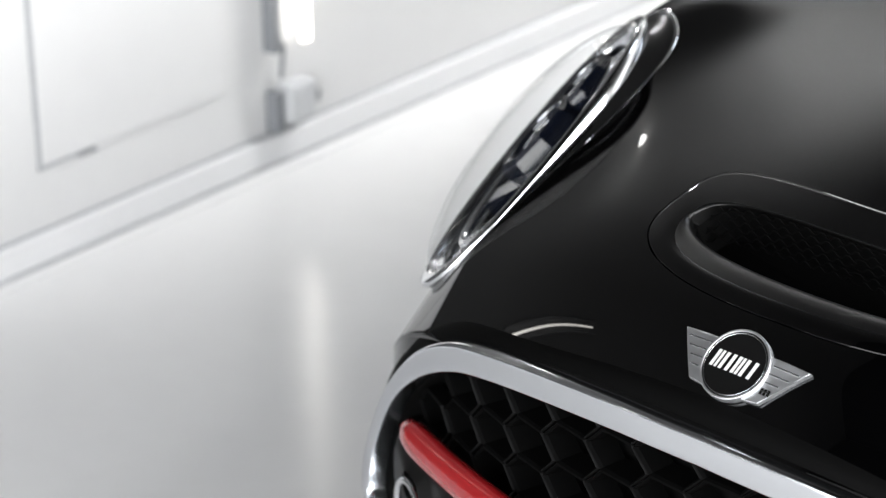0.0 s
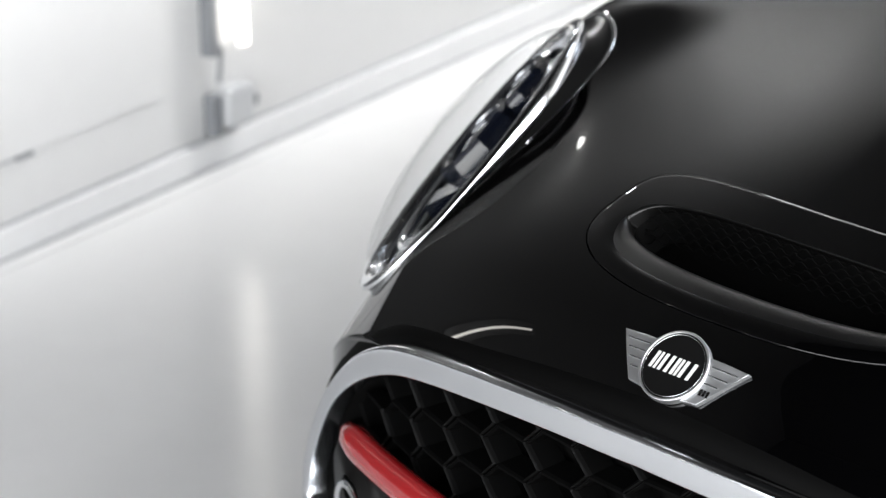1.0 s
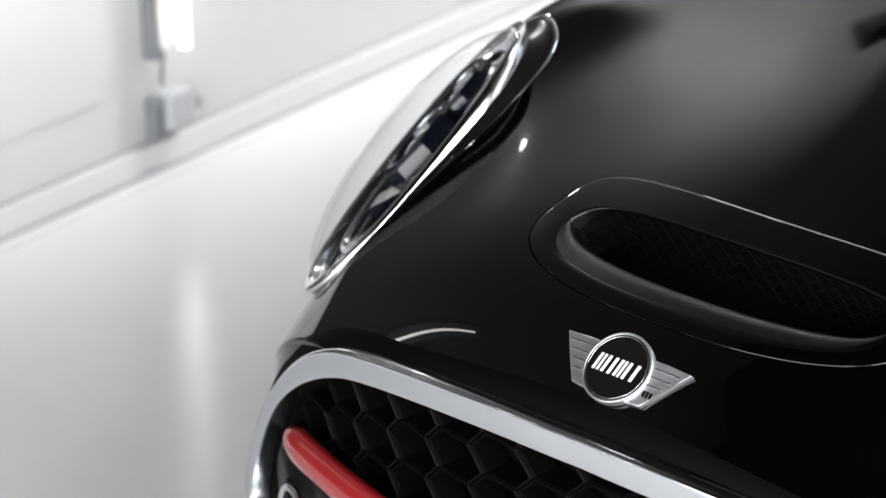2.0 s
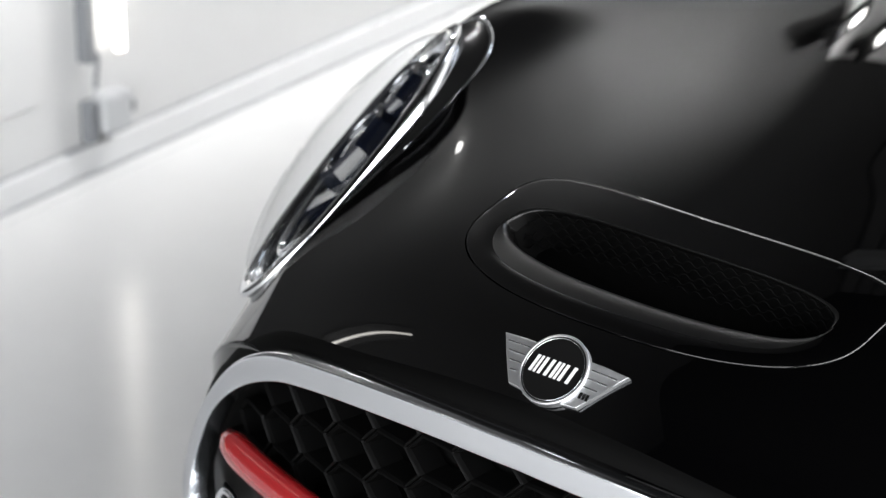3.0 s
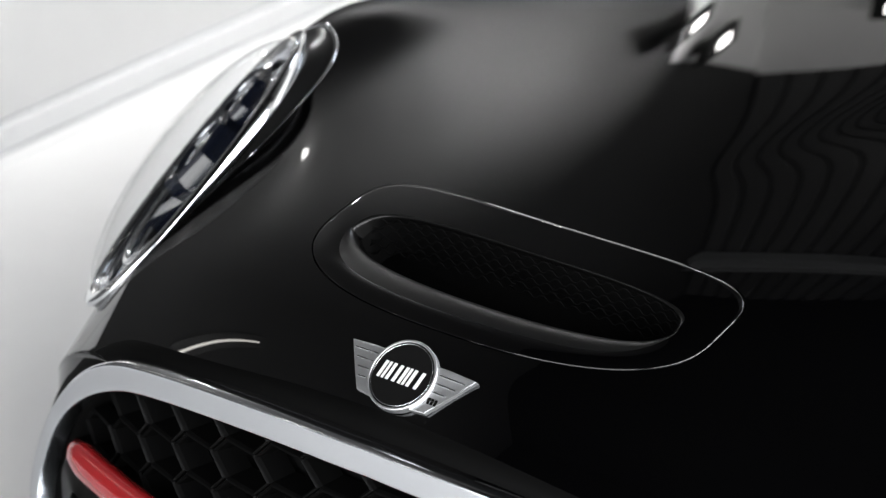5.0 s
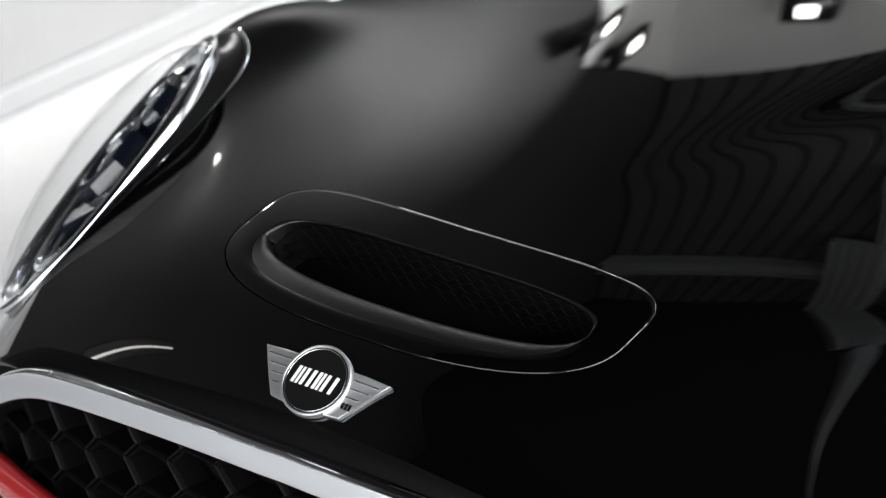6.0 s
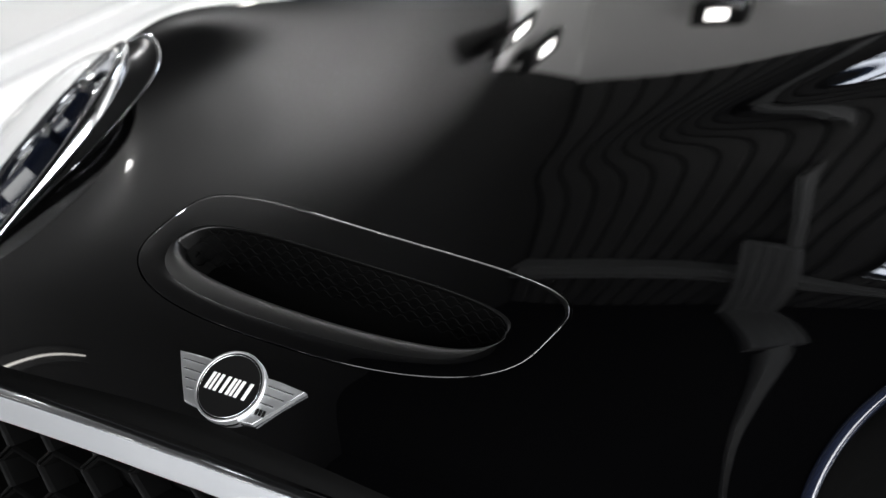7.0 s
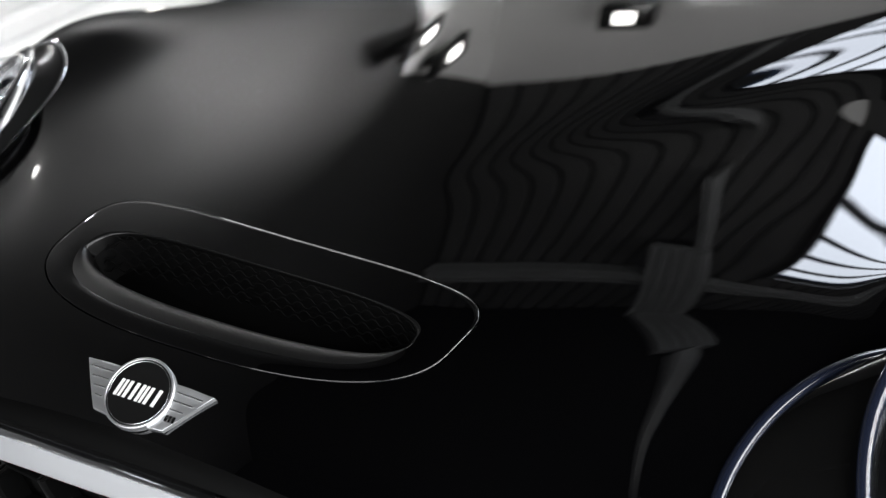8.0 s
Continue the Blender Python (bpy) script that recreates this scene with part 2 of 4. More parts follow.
upper_window()
apron = box("wall_apron", (0.03, Y1 - 0.012, 2.95), (X1 - 0.002, Y1 - 0.0002, 3.405), DARK_SHEET, None, 0.003)
apron.matrix_world = ROOM
tagged(apron, "dark sheet apron under the high window", "panelling", kind="structure")
outer = bmesh.new()
u0_, u1_, w0_, w1_ = UPPER_WIN
for lo, hi in (((X0 - W, 3.402), (u0_ - 0.04, w1_)), ((u0_ - 0.04, 3.402), (u1_ + 0.04, w0_ - 0.03)),
               ((u1_ + 0.04, 3.402), (X1 + W, w1_)), ((X0 - W, w1_ + 0.03), (X1 + W, TOP))):
    add_box(outer, (lo[0], Y1 + 0.062, lo[1]), (hi[0], Y1 + W, hi[1]))
outer_wall = part("wall_north_outer", outer, BLACK_SHEET)
outer_wall.matrix_world = ROOM
tagged(outer_wall, "dark upper wall of the hall behind the sheeting", "wall", kind="structure")
for nm_, lo_, hi_ in (("wall_east_outer", (X1, Y0 - W, EAST_WIN[3] + 0.15), (X1 + W, Y1 + W, TOP)), ("wall_west_outer", (X0 - W, Y0 - W, 3.3602), (X0, Y1 + W, TOP)),
                      ("wall_south_outer", (X0, Y0 - W, 3.95), (X1, Y0, TOP))):
    wall(nm_, lo_, hi_, BLACK_SHEET, "dark upper wall of the hall")
ceiling = box("ceiling", (X0 - W, Y0 - W, TOP), (X1 + W, Y1 + W, TOP + 0.12), BLACK_SHEET)
ceiling.matrix_world = ROOM
tagged(ceiling, "black roof of the hall high above", "ceiling", kind="structure")


def beam(name, p, q, w, h, mat, label):
    """An I-section between two places, its top against the roof."""
    p, q = Vector(p), Vector(q)
    ob = new(name)
    ob.matrix_world = ROOM @ Matrix.Translation(p) @ (q - p).to_track_quat("X", "Z").to_matrix().to_4x4()
    n = (q - p).length
    box("flange", (0, -w / 2, -h), (n, w / 2, -h + 0.014), mat, ob, 0.002)
    box("flange", (0, -w / 2, -0.014), (n, w / 2, 0), mat, ob, 0.002)
    box("web", (0, -0.006, -h + 0.014), (n, 0.006, -0.014), mat, ob)
    return tagged(ob, label, "roof beam", "steel roof beams")


beam("wall_beam", (X0 + 0.03, Y1 - 0.10, 5.45), (X1 - 0.03, Y1 - 0.10, 5.45), 0.16, 0.22, STEEL, "grey painted steel beam across the end wall")
beam("steel_column", (-0.60, Y1 - 0.07, 3.50), (0.13, Y1 - 0.07, TOP - 0.12), 0.18, 0.05, STEEL, "grey steel strut leaning on the end wall")
beam("roof_beam", (1.07, 3.66, TOP - 0.002), (4.30, 0.66, TOP - 0.002), 0.11, 0.10, STEEL, "grey steel beam under the black roof")


def air_duct():
    """A flat ribbed duct: up the end wall, then on under the roof."""
    top = new("air_duct")
    top.matrix_world = ROOM
    tagged(top, "flat ribbed grey duct up the end wall and under the roof", "duct")
    for nm, p, q, face in (("riser", (-0.37, Y1 - 0.14, 4.62), (0.11, Y1 - 0.14, TOP - 0.01), (0, -1, 0)), ("roof_run", (0.11, Y1 - 0.20, TOP - 0.02), (1.06, 3.68, TOP - 0.02), (0, 0, -1))):
        p, q, f = Vector(p), Vector(q), Vector(face)
        a = (q - p).normalized()
        f = (f - a * a.dot(f)).normalized()
        m = Matrix((a, Vector((1, 0, 0)), f)).transposed().to_4x4()
        m.translation = p
        bm = bmesh.new()
        n = (q - p).length
        add_box(bm, (0, -0.20, 0.0), (n, 0.20, 0.06))
        for k in range(5):
            add_box(bm, (0, -0.19 + k * 0.08, 0.0602), (n, -0.14 + k * 0.08, 0.08))
        bm.transform(m)
        bmesh.ops.recalc_face_normals(bm, faces=bm.faces)
        part(nm, bm, STEEL, top)


air_duct()
base = box("baseboard", (X0, Y0, 0), (X0 + 0.014, Y1, 0.060), BASE, None, 0.004)
base.matrix_world = ROOM
# added strip standing for the bright band that the plinth mirrors on the floor
cove = box("trim_cove", (X0 + 0.0222, Y0, 0.0), (X0 + 0.056, Y1, 0.003), FLOOR, None, 0.0015)
cove.matrix_world = ROOM
tagged(cove, "added floor strip for the plinth's pale reflection", "sealing strip", kind="structure")
# upper strip: the shadow gap over the plinth as grey; lower strip: the floor joint
for nm_, lo_, hi_ in (("trim_upper", (X0 - 0.01, Y0, 0.0602), (X0 + 0.005, Y1, 0.0655)), ("trim_lower", (X0 + 0.0142, Y0, 0.0005), (X0 + 0.022, Y1, 0.006))):
    strip = box(nm_, lo_, hi_, SEAM)
    strip.matrix_world = ROOM
    tagged(strip, "grey line for the plinth's joint and shadow gap", "sealant line", kind="structure")
tagged(base, "pale grey plinth along the white wall", "baseboard", kind="structure")


hatch = new("wall_hatch")
hatch.matrix_world = ROOM
tagged(hatch, "flush white service hatch in the wall", "hatch", kind="structure")
box("seam", (X0 - 0.01, 0.935, 0.185), (X0 + 0.003, 0.9445, 0.538), SEAM, hatch)
box("panel", (X0 - 0.01, 0.945, 0.185), (X0 + 0.006, 1.42, 0.536), WALL, hatch, 0.003)
box("seam", (X0 - 0.01, 0.935, 0.178), (X0 + 0.003, 1.03, 0.1848), SEAM, hatch)
# darker end of the bottom line: the ledge's shadow put into the grey
box("ledge_shade", (X0 - 0.01, 1.031, 0.176), (X0 + 0.008, 1.075, 0.1845), CONDUIT, hatch, 0.003)


def tube_lamp(y, z0=0.30, length=1.5, lean=0.0, radius=0.018):
    """An upright tube lamp on its dark batten, with the box that feeds it."""
    top = new("tube_lamp")
    top.matrix_world = ROOM @ pose(X0, y, 0) @ Matrix.Translation((0, 0, z0)) @ Matrix.Rotation(radians(lean), 4, "X") @ Matrix.Translation((0, 0, -z0))
    tagged(top, "upright lit tube lamp on a grey batten beside its socket box", "wall lamp", "tube lamps along the wall")
    # the leaning lamp's batten is widened and blackened to block light from the wall
    box("batten", (0.0, -0.022, z0 - 0.02), (0.03, 0.13 if lean else 0.004, z0 + length + 0.06), SATIN_BLACK if lean else CONDUIT, top, 0.004)
    sweep("tube", [(0.05, 0.048, z0), (0.05, 0.048, z0 + 0.02), (0.05, 0.048, z0 + length)], lambda s: radius, TUBE, top, "glowing white tube", up=(1, 0, 0))
    sweep("end_cap", [(0.05, 0.048, z0 - 0.012), (0.05, 0.048, z0 - 0.001)], 0.012, WHITE, top, up=(1, 0, 0))
    sweep("cable", [(0.014, 0.02, z0 - 0.01), (0.014, 0.022, 0.24), (0.014, 0.012, 0.176)], 0.005, CONDUIT, top, sides=8, up=(1, 0, 0))
    b = box("socket_box", (0.0, 0.005, 0.085), (0.05, 0.080, 0.168), BOX_GREY, top, 0.012)
    box("cable_gland", (0.0, -0.022, 0.070), (0.03, 0.004, 0.155), CONDUIT, top, 0.004)
    box("plug", (0.01, 0.081, 0.105), (0.035, 0.108, 0.132), CONDUIT, top, 0.008)
    return top


for y_lamp, z_lamp, n_lamp, lean_lamp, r_lamp in ((-3.3, 0.30, 1.5, 0, 0.012), (-1.55, 0.30, 1.5, 0, 0.012), (0.13, 0.85, 0.80, 29, 0.010), (1.55, 0.256, 0.55, 0, 0.0105), (3.2, 0.32, 0.55, 0, 0.0105)):
    tube_lamp(y_lamp, z_lamp, n_lamp, lean_lamp, r_lamp)


def flood_lamp(y, z, size=1.0, half=0.04, at=None, tall=0.03):
    """A small black flood lamp on a bracket."""
    top = new("flood_lamp")
    top.matrix_world = ROOM @ (at or pose(X0, y, z))
    top.scale = (size, size, size)
    tagged(top, "small black flood lamp on a wall bracket", "wall lamp", "flood lamps on the wall")
    box("bracket", (0.0, -0.03, -0.03), (0.09, 0.03, 0.03), SATIN_BLACK, top, 0.004)
    box("case", (0.09, -0.11, -0.075), (0.15, 0.11, 0.075), SATIN_BLACK, top, 0.012)
    box("lit_face", (0.151, -half, -tall), (0.156, half, tall), LED, top, 0.002)
    return top


def wall_bulb(y, z):
    """A small bare lamp on a short black bracket."""
    top = new("wall_bulb")
    top.matrix_world = ROOM @ pose(X0, y, z) @ Matrix.Rotation(radians(-43), 4, "X")
    tagged(top, "small bare white lamp on a short black bracket", "wall lamp")
    box("bracket", (0.0, -0.012, -0.03), (0.0145, 0.012, 0.03), SATIN_BLACK, top, 0.003)
    verts = [(0.036 + 0.008 * math.sin(p) * math.cos(q), 0.008 * math.sin(p) * math.sin(q), 0.064 * math.cos(p)) for p in np.linspace(0.05, math.pi - 0.05, 12) for q in np.linspace(0, 2 * math.pi, 16, endpoint=False)]
    shell("bulb", verts, [f[::-1] for f in grid_faces(12, 16, wrap_v=True)] + [tuple(range(16)), tuple(range(176, 192))[::-1]], LED, top, "glowing white bulb")


wall_bulb(1.775, 1.520)
for y_lamp, z_lamp in ((3.85, 2.42), (4.15, 2.78)):
    flood_lamp(y_lamp, z_lamp)
    # added spot out from the wall, throwing light back on it apart from the lamp
    wash = new("added_wash", bpy.data.lights.new("added_wash", "SPOT"))
    wash.data.energy, wash.data.spot_size, wash.data.spot_blend, wash.data.shadow_soft_size = 225, radians(114), 1.0, 0.03
    wash.matrix_world = ROOM @ look((X0 + 0.85, y_lamp - 0.45, z_lamp - 0.10), (X0, y_lamp - 0.75, z_lamp - 0.55))
bulb_light = new("bulb_light", bpy.data.lights.new("bulb_light", "POINT"))
bulb_light.data.energy, bulb_light.data.shadow_soft_size = 7, 0.035
bulb_light.matrix_world = ROOM @ pose(X0 + 0.26, 1.765, 1.53)
flood_lamp(0, 0, at=pose(-1.42, Y1, 2.92, 0, 0, -90))
# added spot brightening the end wall from in front of it
end_wash = new("added_wash", bpy.data.lights.new("added_wash", "SPOT"))
end_wash.data.energy, end_wash.data.spot_size, end_wash.data.spot_blend, end_wash.data.shadow_soft_size = 45, radians(104), 1.0, 0.02
end_wash.matrix_world = ROOM @ look((-1.42, Y1 - 0.34, 2.86), (-1.0, Y1 + 0.25, 2.30))


# ---- the car ----
car = new("car")
tagged(car, "glossy black three-door hatchback parked on the epoxy floor", "car")

PROFILE = [(.015, .672), (.035, .703), (.058, .733), (.09, .764), (.14, .790), (.22, .813), (.34, .835), (.50, .857),
           (.72, .882), (.95, .905), (1.15, .923), (1.5, .95)]


def natural(pts):
    """A natural cubic through the points, as a function."""
    xs, ys = np.array([p[0] for p in pts]), np.array([p[1] for p in pts])
    n, h = len(xs), np.diff(xs)
    a, r = np.eye(n), np.zeros(n)
    for i in range(1, n - 1):
        a[i, i - 1], a[i, i], a[i, i + 1] = h[i - 1], 2 * (h[i - 1] + h[i]), h[i]
        r[i] = 6 * ((ys[i + 1] - ys[i]) / h[i] - (ys[i] - ys[i - 1]) / h[i - 1])
    m = np.linalg.solve(a, r)

    def at(x):
        x = np.asarray(x, float)
        i = np.clip(np.searchsorted(xs, x) - 1, 0, n - 2)
        t = x - xs[i]
        b = (ys[i + 1] - ys[i]) / h[i] - h[i] * (2 * m[i] + m[i + 1]) / 6
        return ys[i] + b * t + m[i] / 2 * t ** 2 + (m[i + 1] - m[i]) / (6 * h[i]) * t ** 3
    return at


profile = natural(PROFILE)


def sweep_back(v):
    return .62 * np.exp(-np.maximum(v, 0) / .9) * (1 - .32 * np.exp(-np.maximum(v - .035, 0) / .06))


# the bonnet round the right headlight: a cubic spline patch, in millimetres of drop, rows outwards and columns rearwards
PATCH_X, PATCH_V, STEP_X, STEP_V = .34, -.06, .062, .096
PATCH_MM = [(1, 2.1, 2.2, 0.6, -0.3, -0.5, -0.5, 0.1, 0.9, 0.6),
             (1.1, 4.2, 4.7, 2.7, 0.6, -0.8, 0.6, 0.3, 0.6, 0.1),
             (-1.9, 2.7, 8.1, 5.5, 3.7, -0.9, 0.3, -1.7, -5.3, -3.6),
             (-5.7, -5, 1.1, 0.5, 0.8, -6, -12.9, -17.7, -17.4, -8.5),
             (-4.3, -8.6, -7.9, -8.7, -14.6, -28.6, -46.6, -45.3, -29.5, -12),
             (2.5, 2.4, -5.4, -13.4, -24.9, -40.8, -54.7, -50.6, -32.4, -12.9),
             (3.8, 4.6, -2.4, -12.8, -25, -36.9, -43.5, -39.4, -26.3, -10.8),
             (2.3, 2.7, -1.4, -8.9, -17.3, -24, -26.4, -23.5, -16, -6.8),
             (0.8, 0.9, -0.7, -3.8, -7.3, -9.7, -10.3, -9, -6.2, -2.7)]


def hump(t):
    """The cubic B-spline's basis."""
    t = np.abs(t)
    return np.where(t < 1, 2 / 3 - t * t + t ** 3 / 2, np.where(t < 2, (2 - t) ** 3 / 6, 0))


# and the hollow inside the left headlight's swell
LEFT_X, LEFT_V, LEFT_STEP_X, LEFT_STEP_V = .38, .42, .06, .09
LEFT_MM = [(-0.2, 0.6, 0.1, 0, -0.1, -1.2, -1.7, 2.4, 1.4),
            (0.2, 1.5, 2.4, 0.4, -2.5, -2.9, -1, 3, 2),
            (0.5, 0.2, 1.3, -1, -3.4, -3.2, -1.2, 0.9, 1),
            (0.1, 0.8, 10.8, 14.7, 5.5, 0.6, -0.6, -0.4, -0),
            (1.2, 5.4, 13.4, 15.9, 10, 3.9, 0.5, -0.6, -0.5),
            (1.8, 5.5, 9.4, 10.5, 8.1, 4.2, 1.1, -0.3, -0.4),
            (1.1, 2.7, 3.9, 4.3, 3.6, 2.2, 0.8, -0, -0.2)]


def patch(x, v, net, x0, v0, step_x, step_v):
    net = np.array(net) * .001
    across = hump(((x - x0) / step_x)[..., None] - np.arange(net.shape[0]))
    along = hump(((v - v0) / step_v)[..., None] - np.arange(net.shape[1]))
    return ((across @ net) * along).sum(-1)


def fall(x, v):
    """How far the skin lies below its centre line, with the swell over the headlights and the wings."""
    x, v = np.asarray(x, float), np.asarray(v, float)
    left = x > 0
    hollow = patch(x, v, LEFT_MM, LEFT_X, LEFT_V, LEFT_STEP_X, LEFT_STEP_V)
    local = patch(-x, v, PATCH_MM, PATCH_X, PATCH_V, STEP_X, STEP_V)
    v, x = np.maximum(v - .035, 0), np.abs(x)
    b = .45 + .55 * np.exp(-v / .45)
    d = b * ((.20 + .14 * np.exp(-v / .05)) * x ** 2 + (.90 - .6 * np.exp(-v / .08)) * x ** 4)
    d_left = hollow - .030 * np.exp(-((x - .61) / .165) ** 2 - ((v - .47) / .25) ** 2)
    d_left = d_left - .048 * np.exp(-((x - .61) / .07) ** 2) / (1 + np.exp(-(v - .55) / .04)) - .03 * np.exp(-((x - .84) / .12) ** 2 - ((v - .32) / .24) ** 2)
    d_right = local - .074 * np.exp(-((x - .66) / .22) ** 2 - ((v - .52) / .36) ** 2)
    crease = np.where(left, .018, .005) / (1 + np.exp(-(x - .17 - .36 * (v - .765)) / np.where(left, .020, .026))) / (1 + np.exp(-(v - .70) / .09))
    return d + crease + np.where(left, d_left, d_right)


def skin(x, v, lift=0.0):
    """The bonnet: x across, v along the centre line; lift: metres along the normal."""
    x, v = np.asarray(x, float), np.asarray(v, float)

    def at(x, v):
        corner = 2.2 * np.maximum(np.abs(x) - .58, 0) ** 2 * np.exp(-np.maximum(v, 0) / .25)
        return np.stack([x, v + sweep_back(v) * x * x + corner, profile(v) - fall(x, v)], -1)
    p = at(x, v)
    if np.any(lift):
        e = 1e-4
        n = np.cross(at(x + e, v) - at(x - e, v), at(x, v + e) - at(x, v - e))
        n /= np.linalg.norm(n, axis=-1)[..., None]
        p = p + n * np.asarray(lift)[..., None]
    return p


# scoop outline, in (x, v)
SC_V, SC_A, SC_B, SC_FRONT, SC_REAR = .2415, .2535, .1078, 2.8, 4.5


def superellipse(a, b, n, th):
    c, s = np.cos(th), np.sin(th)
    return a * np.sign(c) * np.abs(c) ** (2 / n), b * np.sign(s) * np.abs(s) ** (2 / n)


def scoop_level(x, v):
    n = np.where(np.asarray(v) < SC_V, SC_FRONT, SC_REAR)
    return (np.abs(x) / SC_A) ** n + (np.abs(v - SC_V) / SC_B) ** n


# headlight frames: centre, across, along, outwards, half-sizes; both written for the car's right side
def lamp_frame(c, u, w, across, along):
    c, u, w = np.array(c), np.array(u), np.array(w)
    u = u / np.linalg.norm(u)
    w = w - u * u.dot(w)
    w = w / np.linalg.norm(w)
    n = np.cross(w, u)
    return c, u, w, n if n[2] > 0 else -n, across, along


LAMPS = {-1: lamp_frame((-.6034, .4329, .7206), (.8111, -.2400, .5334), (-.0621, .8714, .4866), .110, .2218),
         1: lamp_frame((-.759, .513, .652), (.677, -.735, .024), (.448, .438, .779), .1407, .2089)}

# the cut-out on the car's left is an ellipse of its own
TURN_L, HB, HA = radians(60), .1456, .2340
_, LU_L, LW_L, *_ = LAMPS[1]
HC_L = np.array([-.694, .522, .685]) + .067 * LU_L - .027 * LW_L
HU_L, HW_L = LU_L * math.cos(TURN_L) + LW_L * math.sin(TURN_L), LW_L * math.cos(TURN_L) - LU_L * math.sin(TURN_L)


def brow(th):
    """How far out the right cut-out's edge lies at an angle, as a share of the ring: wide at the inner side and over the top."""
    d = np.degrees(th)
    d = (d + 180) % 360 - 180
    return 1.045 + .145 * np.exp(-(np.abs(d - 64) / 34) ** 2.6)


def cut_level(p):
    q = p * np.array([-1, 1, 1]) - HC_L
    left = (q @ HU_L / HB) ** 2 + (q @ HW_L / HA) ** 2
    c, u, w, n, lb, la = LAMPS[-1]
    q = p - c
    a, b, h = q @ u / lb, q @ w / la, q @ n
    right = (a * a + b * b) / brow(np.arctan2(b, a)) ** 2 + 40 * (np.abs(h) > .12)
    return np.where(p[..., 0] > 0, left, right)


def build_bonnet():
    nx, nv = 241, 200
    xs = np.linspace(-.86, .86, nx)
    vs = .035 + 1.365 * (np.linspace(0, 1, nv) ** 1.25)
    x, v = np.meshgrid(xs, vs, indexing="ij")
    x, v = x.copy(), v.copy()
    # the middle of the front edge reaches down to the grille surround
    v -= .0085 * np.exp(-np.maximum(v - .035, 0) / .012) / (1 + np.exp((np.abs(x) - .47) / .035))
    inside = (scoop_level(x, v) < 1) | (cut_level(skin(x, v)) < 1)
    # pull the points beside a cut-out onto its edge
    ring = np.zeros_like(inside)
    for di in (-1, 0, 1):
        for dj in (-1, 0, 1):
            ring |= np.roll(np.roll(inside, di, 0), dj, 1)
    edge_out = ring & ~inside
    for i, j in zip(*np.where(edge_out)):
        for _ in range(12):
            p = skin(x[i, j], v[i, j])
            near_scoop = abs(x[i, j]) < .33 and v[i, j] < .42
            e = 1e-5
            if near_scoop:
                f0 = scoop_level(x[i, j], v[i, j])
                gx = (scoop_level(x[i, j] + e, v[i, j]) - f0) / e
                gv = (scoop_level(x[i, j], v[i, j] + e) - f0) / e
            else:
                f0 = cut_level(p)
                gx = (cut_level(skin(x[i, j] + e, v[i, j])) - f0) / e
                gv = (cut_level(skin(x[i, j], v[i, j] + e)) - f0) / e
            g2 = gx * gx + gv * gv + 1e-9
            x[i, j] -= (f0 - 1) * gx / g2 * .8
            v[i, j] -= (f0 - 1) * gv / g2 * .8
    pts = skin(x, v).reshape(-1, 3)
    flag = inside.reshape(-1)
    faces = [f for f in grid_faces(nx, nv) if not any(flag[k] for k in f)]
    # rolled front lip
    n0 = len(pts)
    extra = []
    for k, (dy, dz) in enumerate(((.002, -.004), (.010, -.008), (.045, -.010))):
        for i in range(nx):
            p = pts[i * nv]
            near = 1 - min(1, max(0, (abs(p[0]) - .44) / .08))
            extra.append((p[0], p[1] + dy * (.2 + .8 * near), p[2] + dz))
    for i in range(nx - 1):
        row = [i * nv, n0 + i, n0 + nx + i, n0 + 2 * nx + i]
        nxt = [(i + 1) * nv, n0 + i + 1, n0 + nx + i + 1, n0 + 2 * nx + i + 1]
        for k in range(3):
            faces.append((row[k], row[k + 1], nxt[k + 1], nxt[k]))
    verts = list(map(tuple, pts)) + extra
    used = sorted({k for f in faces for k in f})
    back = {k: i for i, k in enumerate(used)}
    return shell("bonnet", [verts[k] for k in used], [tuple(back[k] for k in f) for f in faces], PAINT, car, "polished black bonnet")


bonnet = build_bonnet()


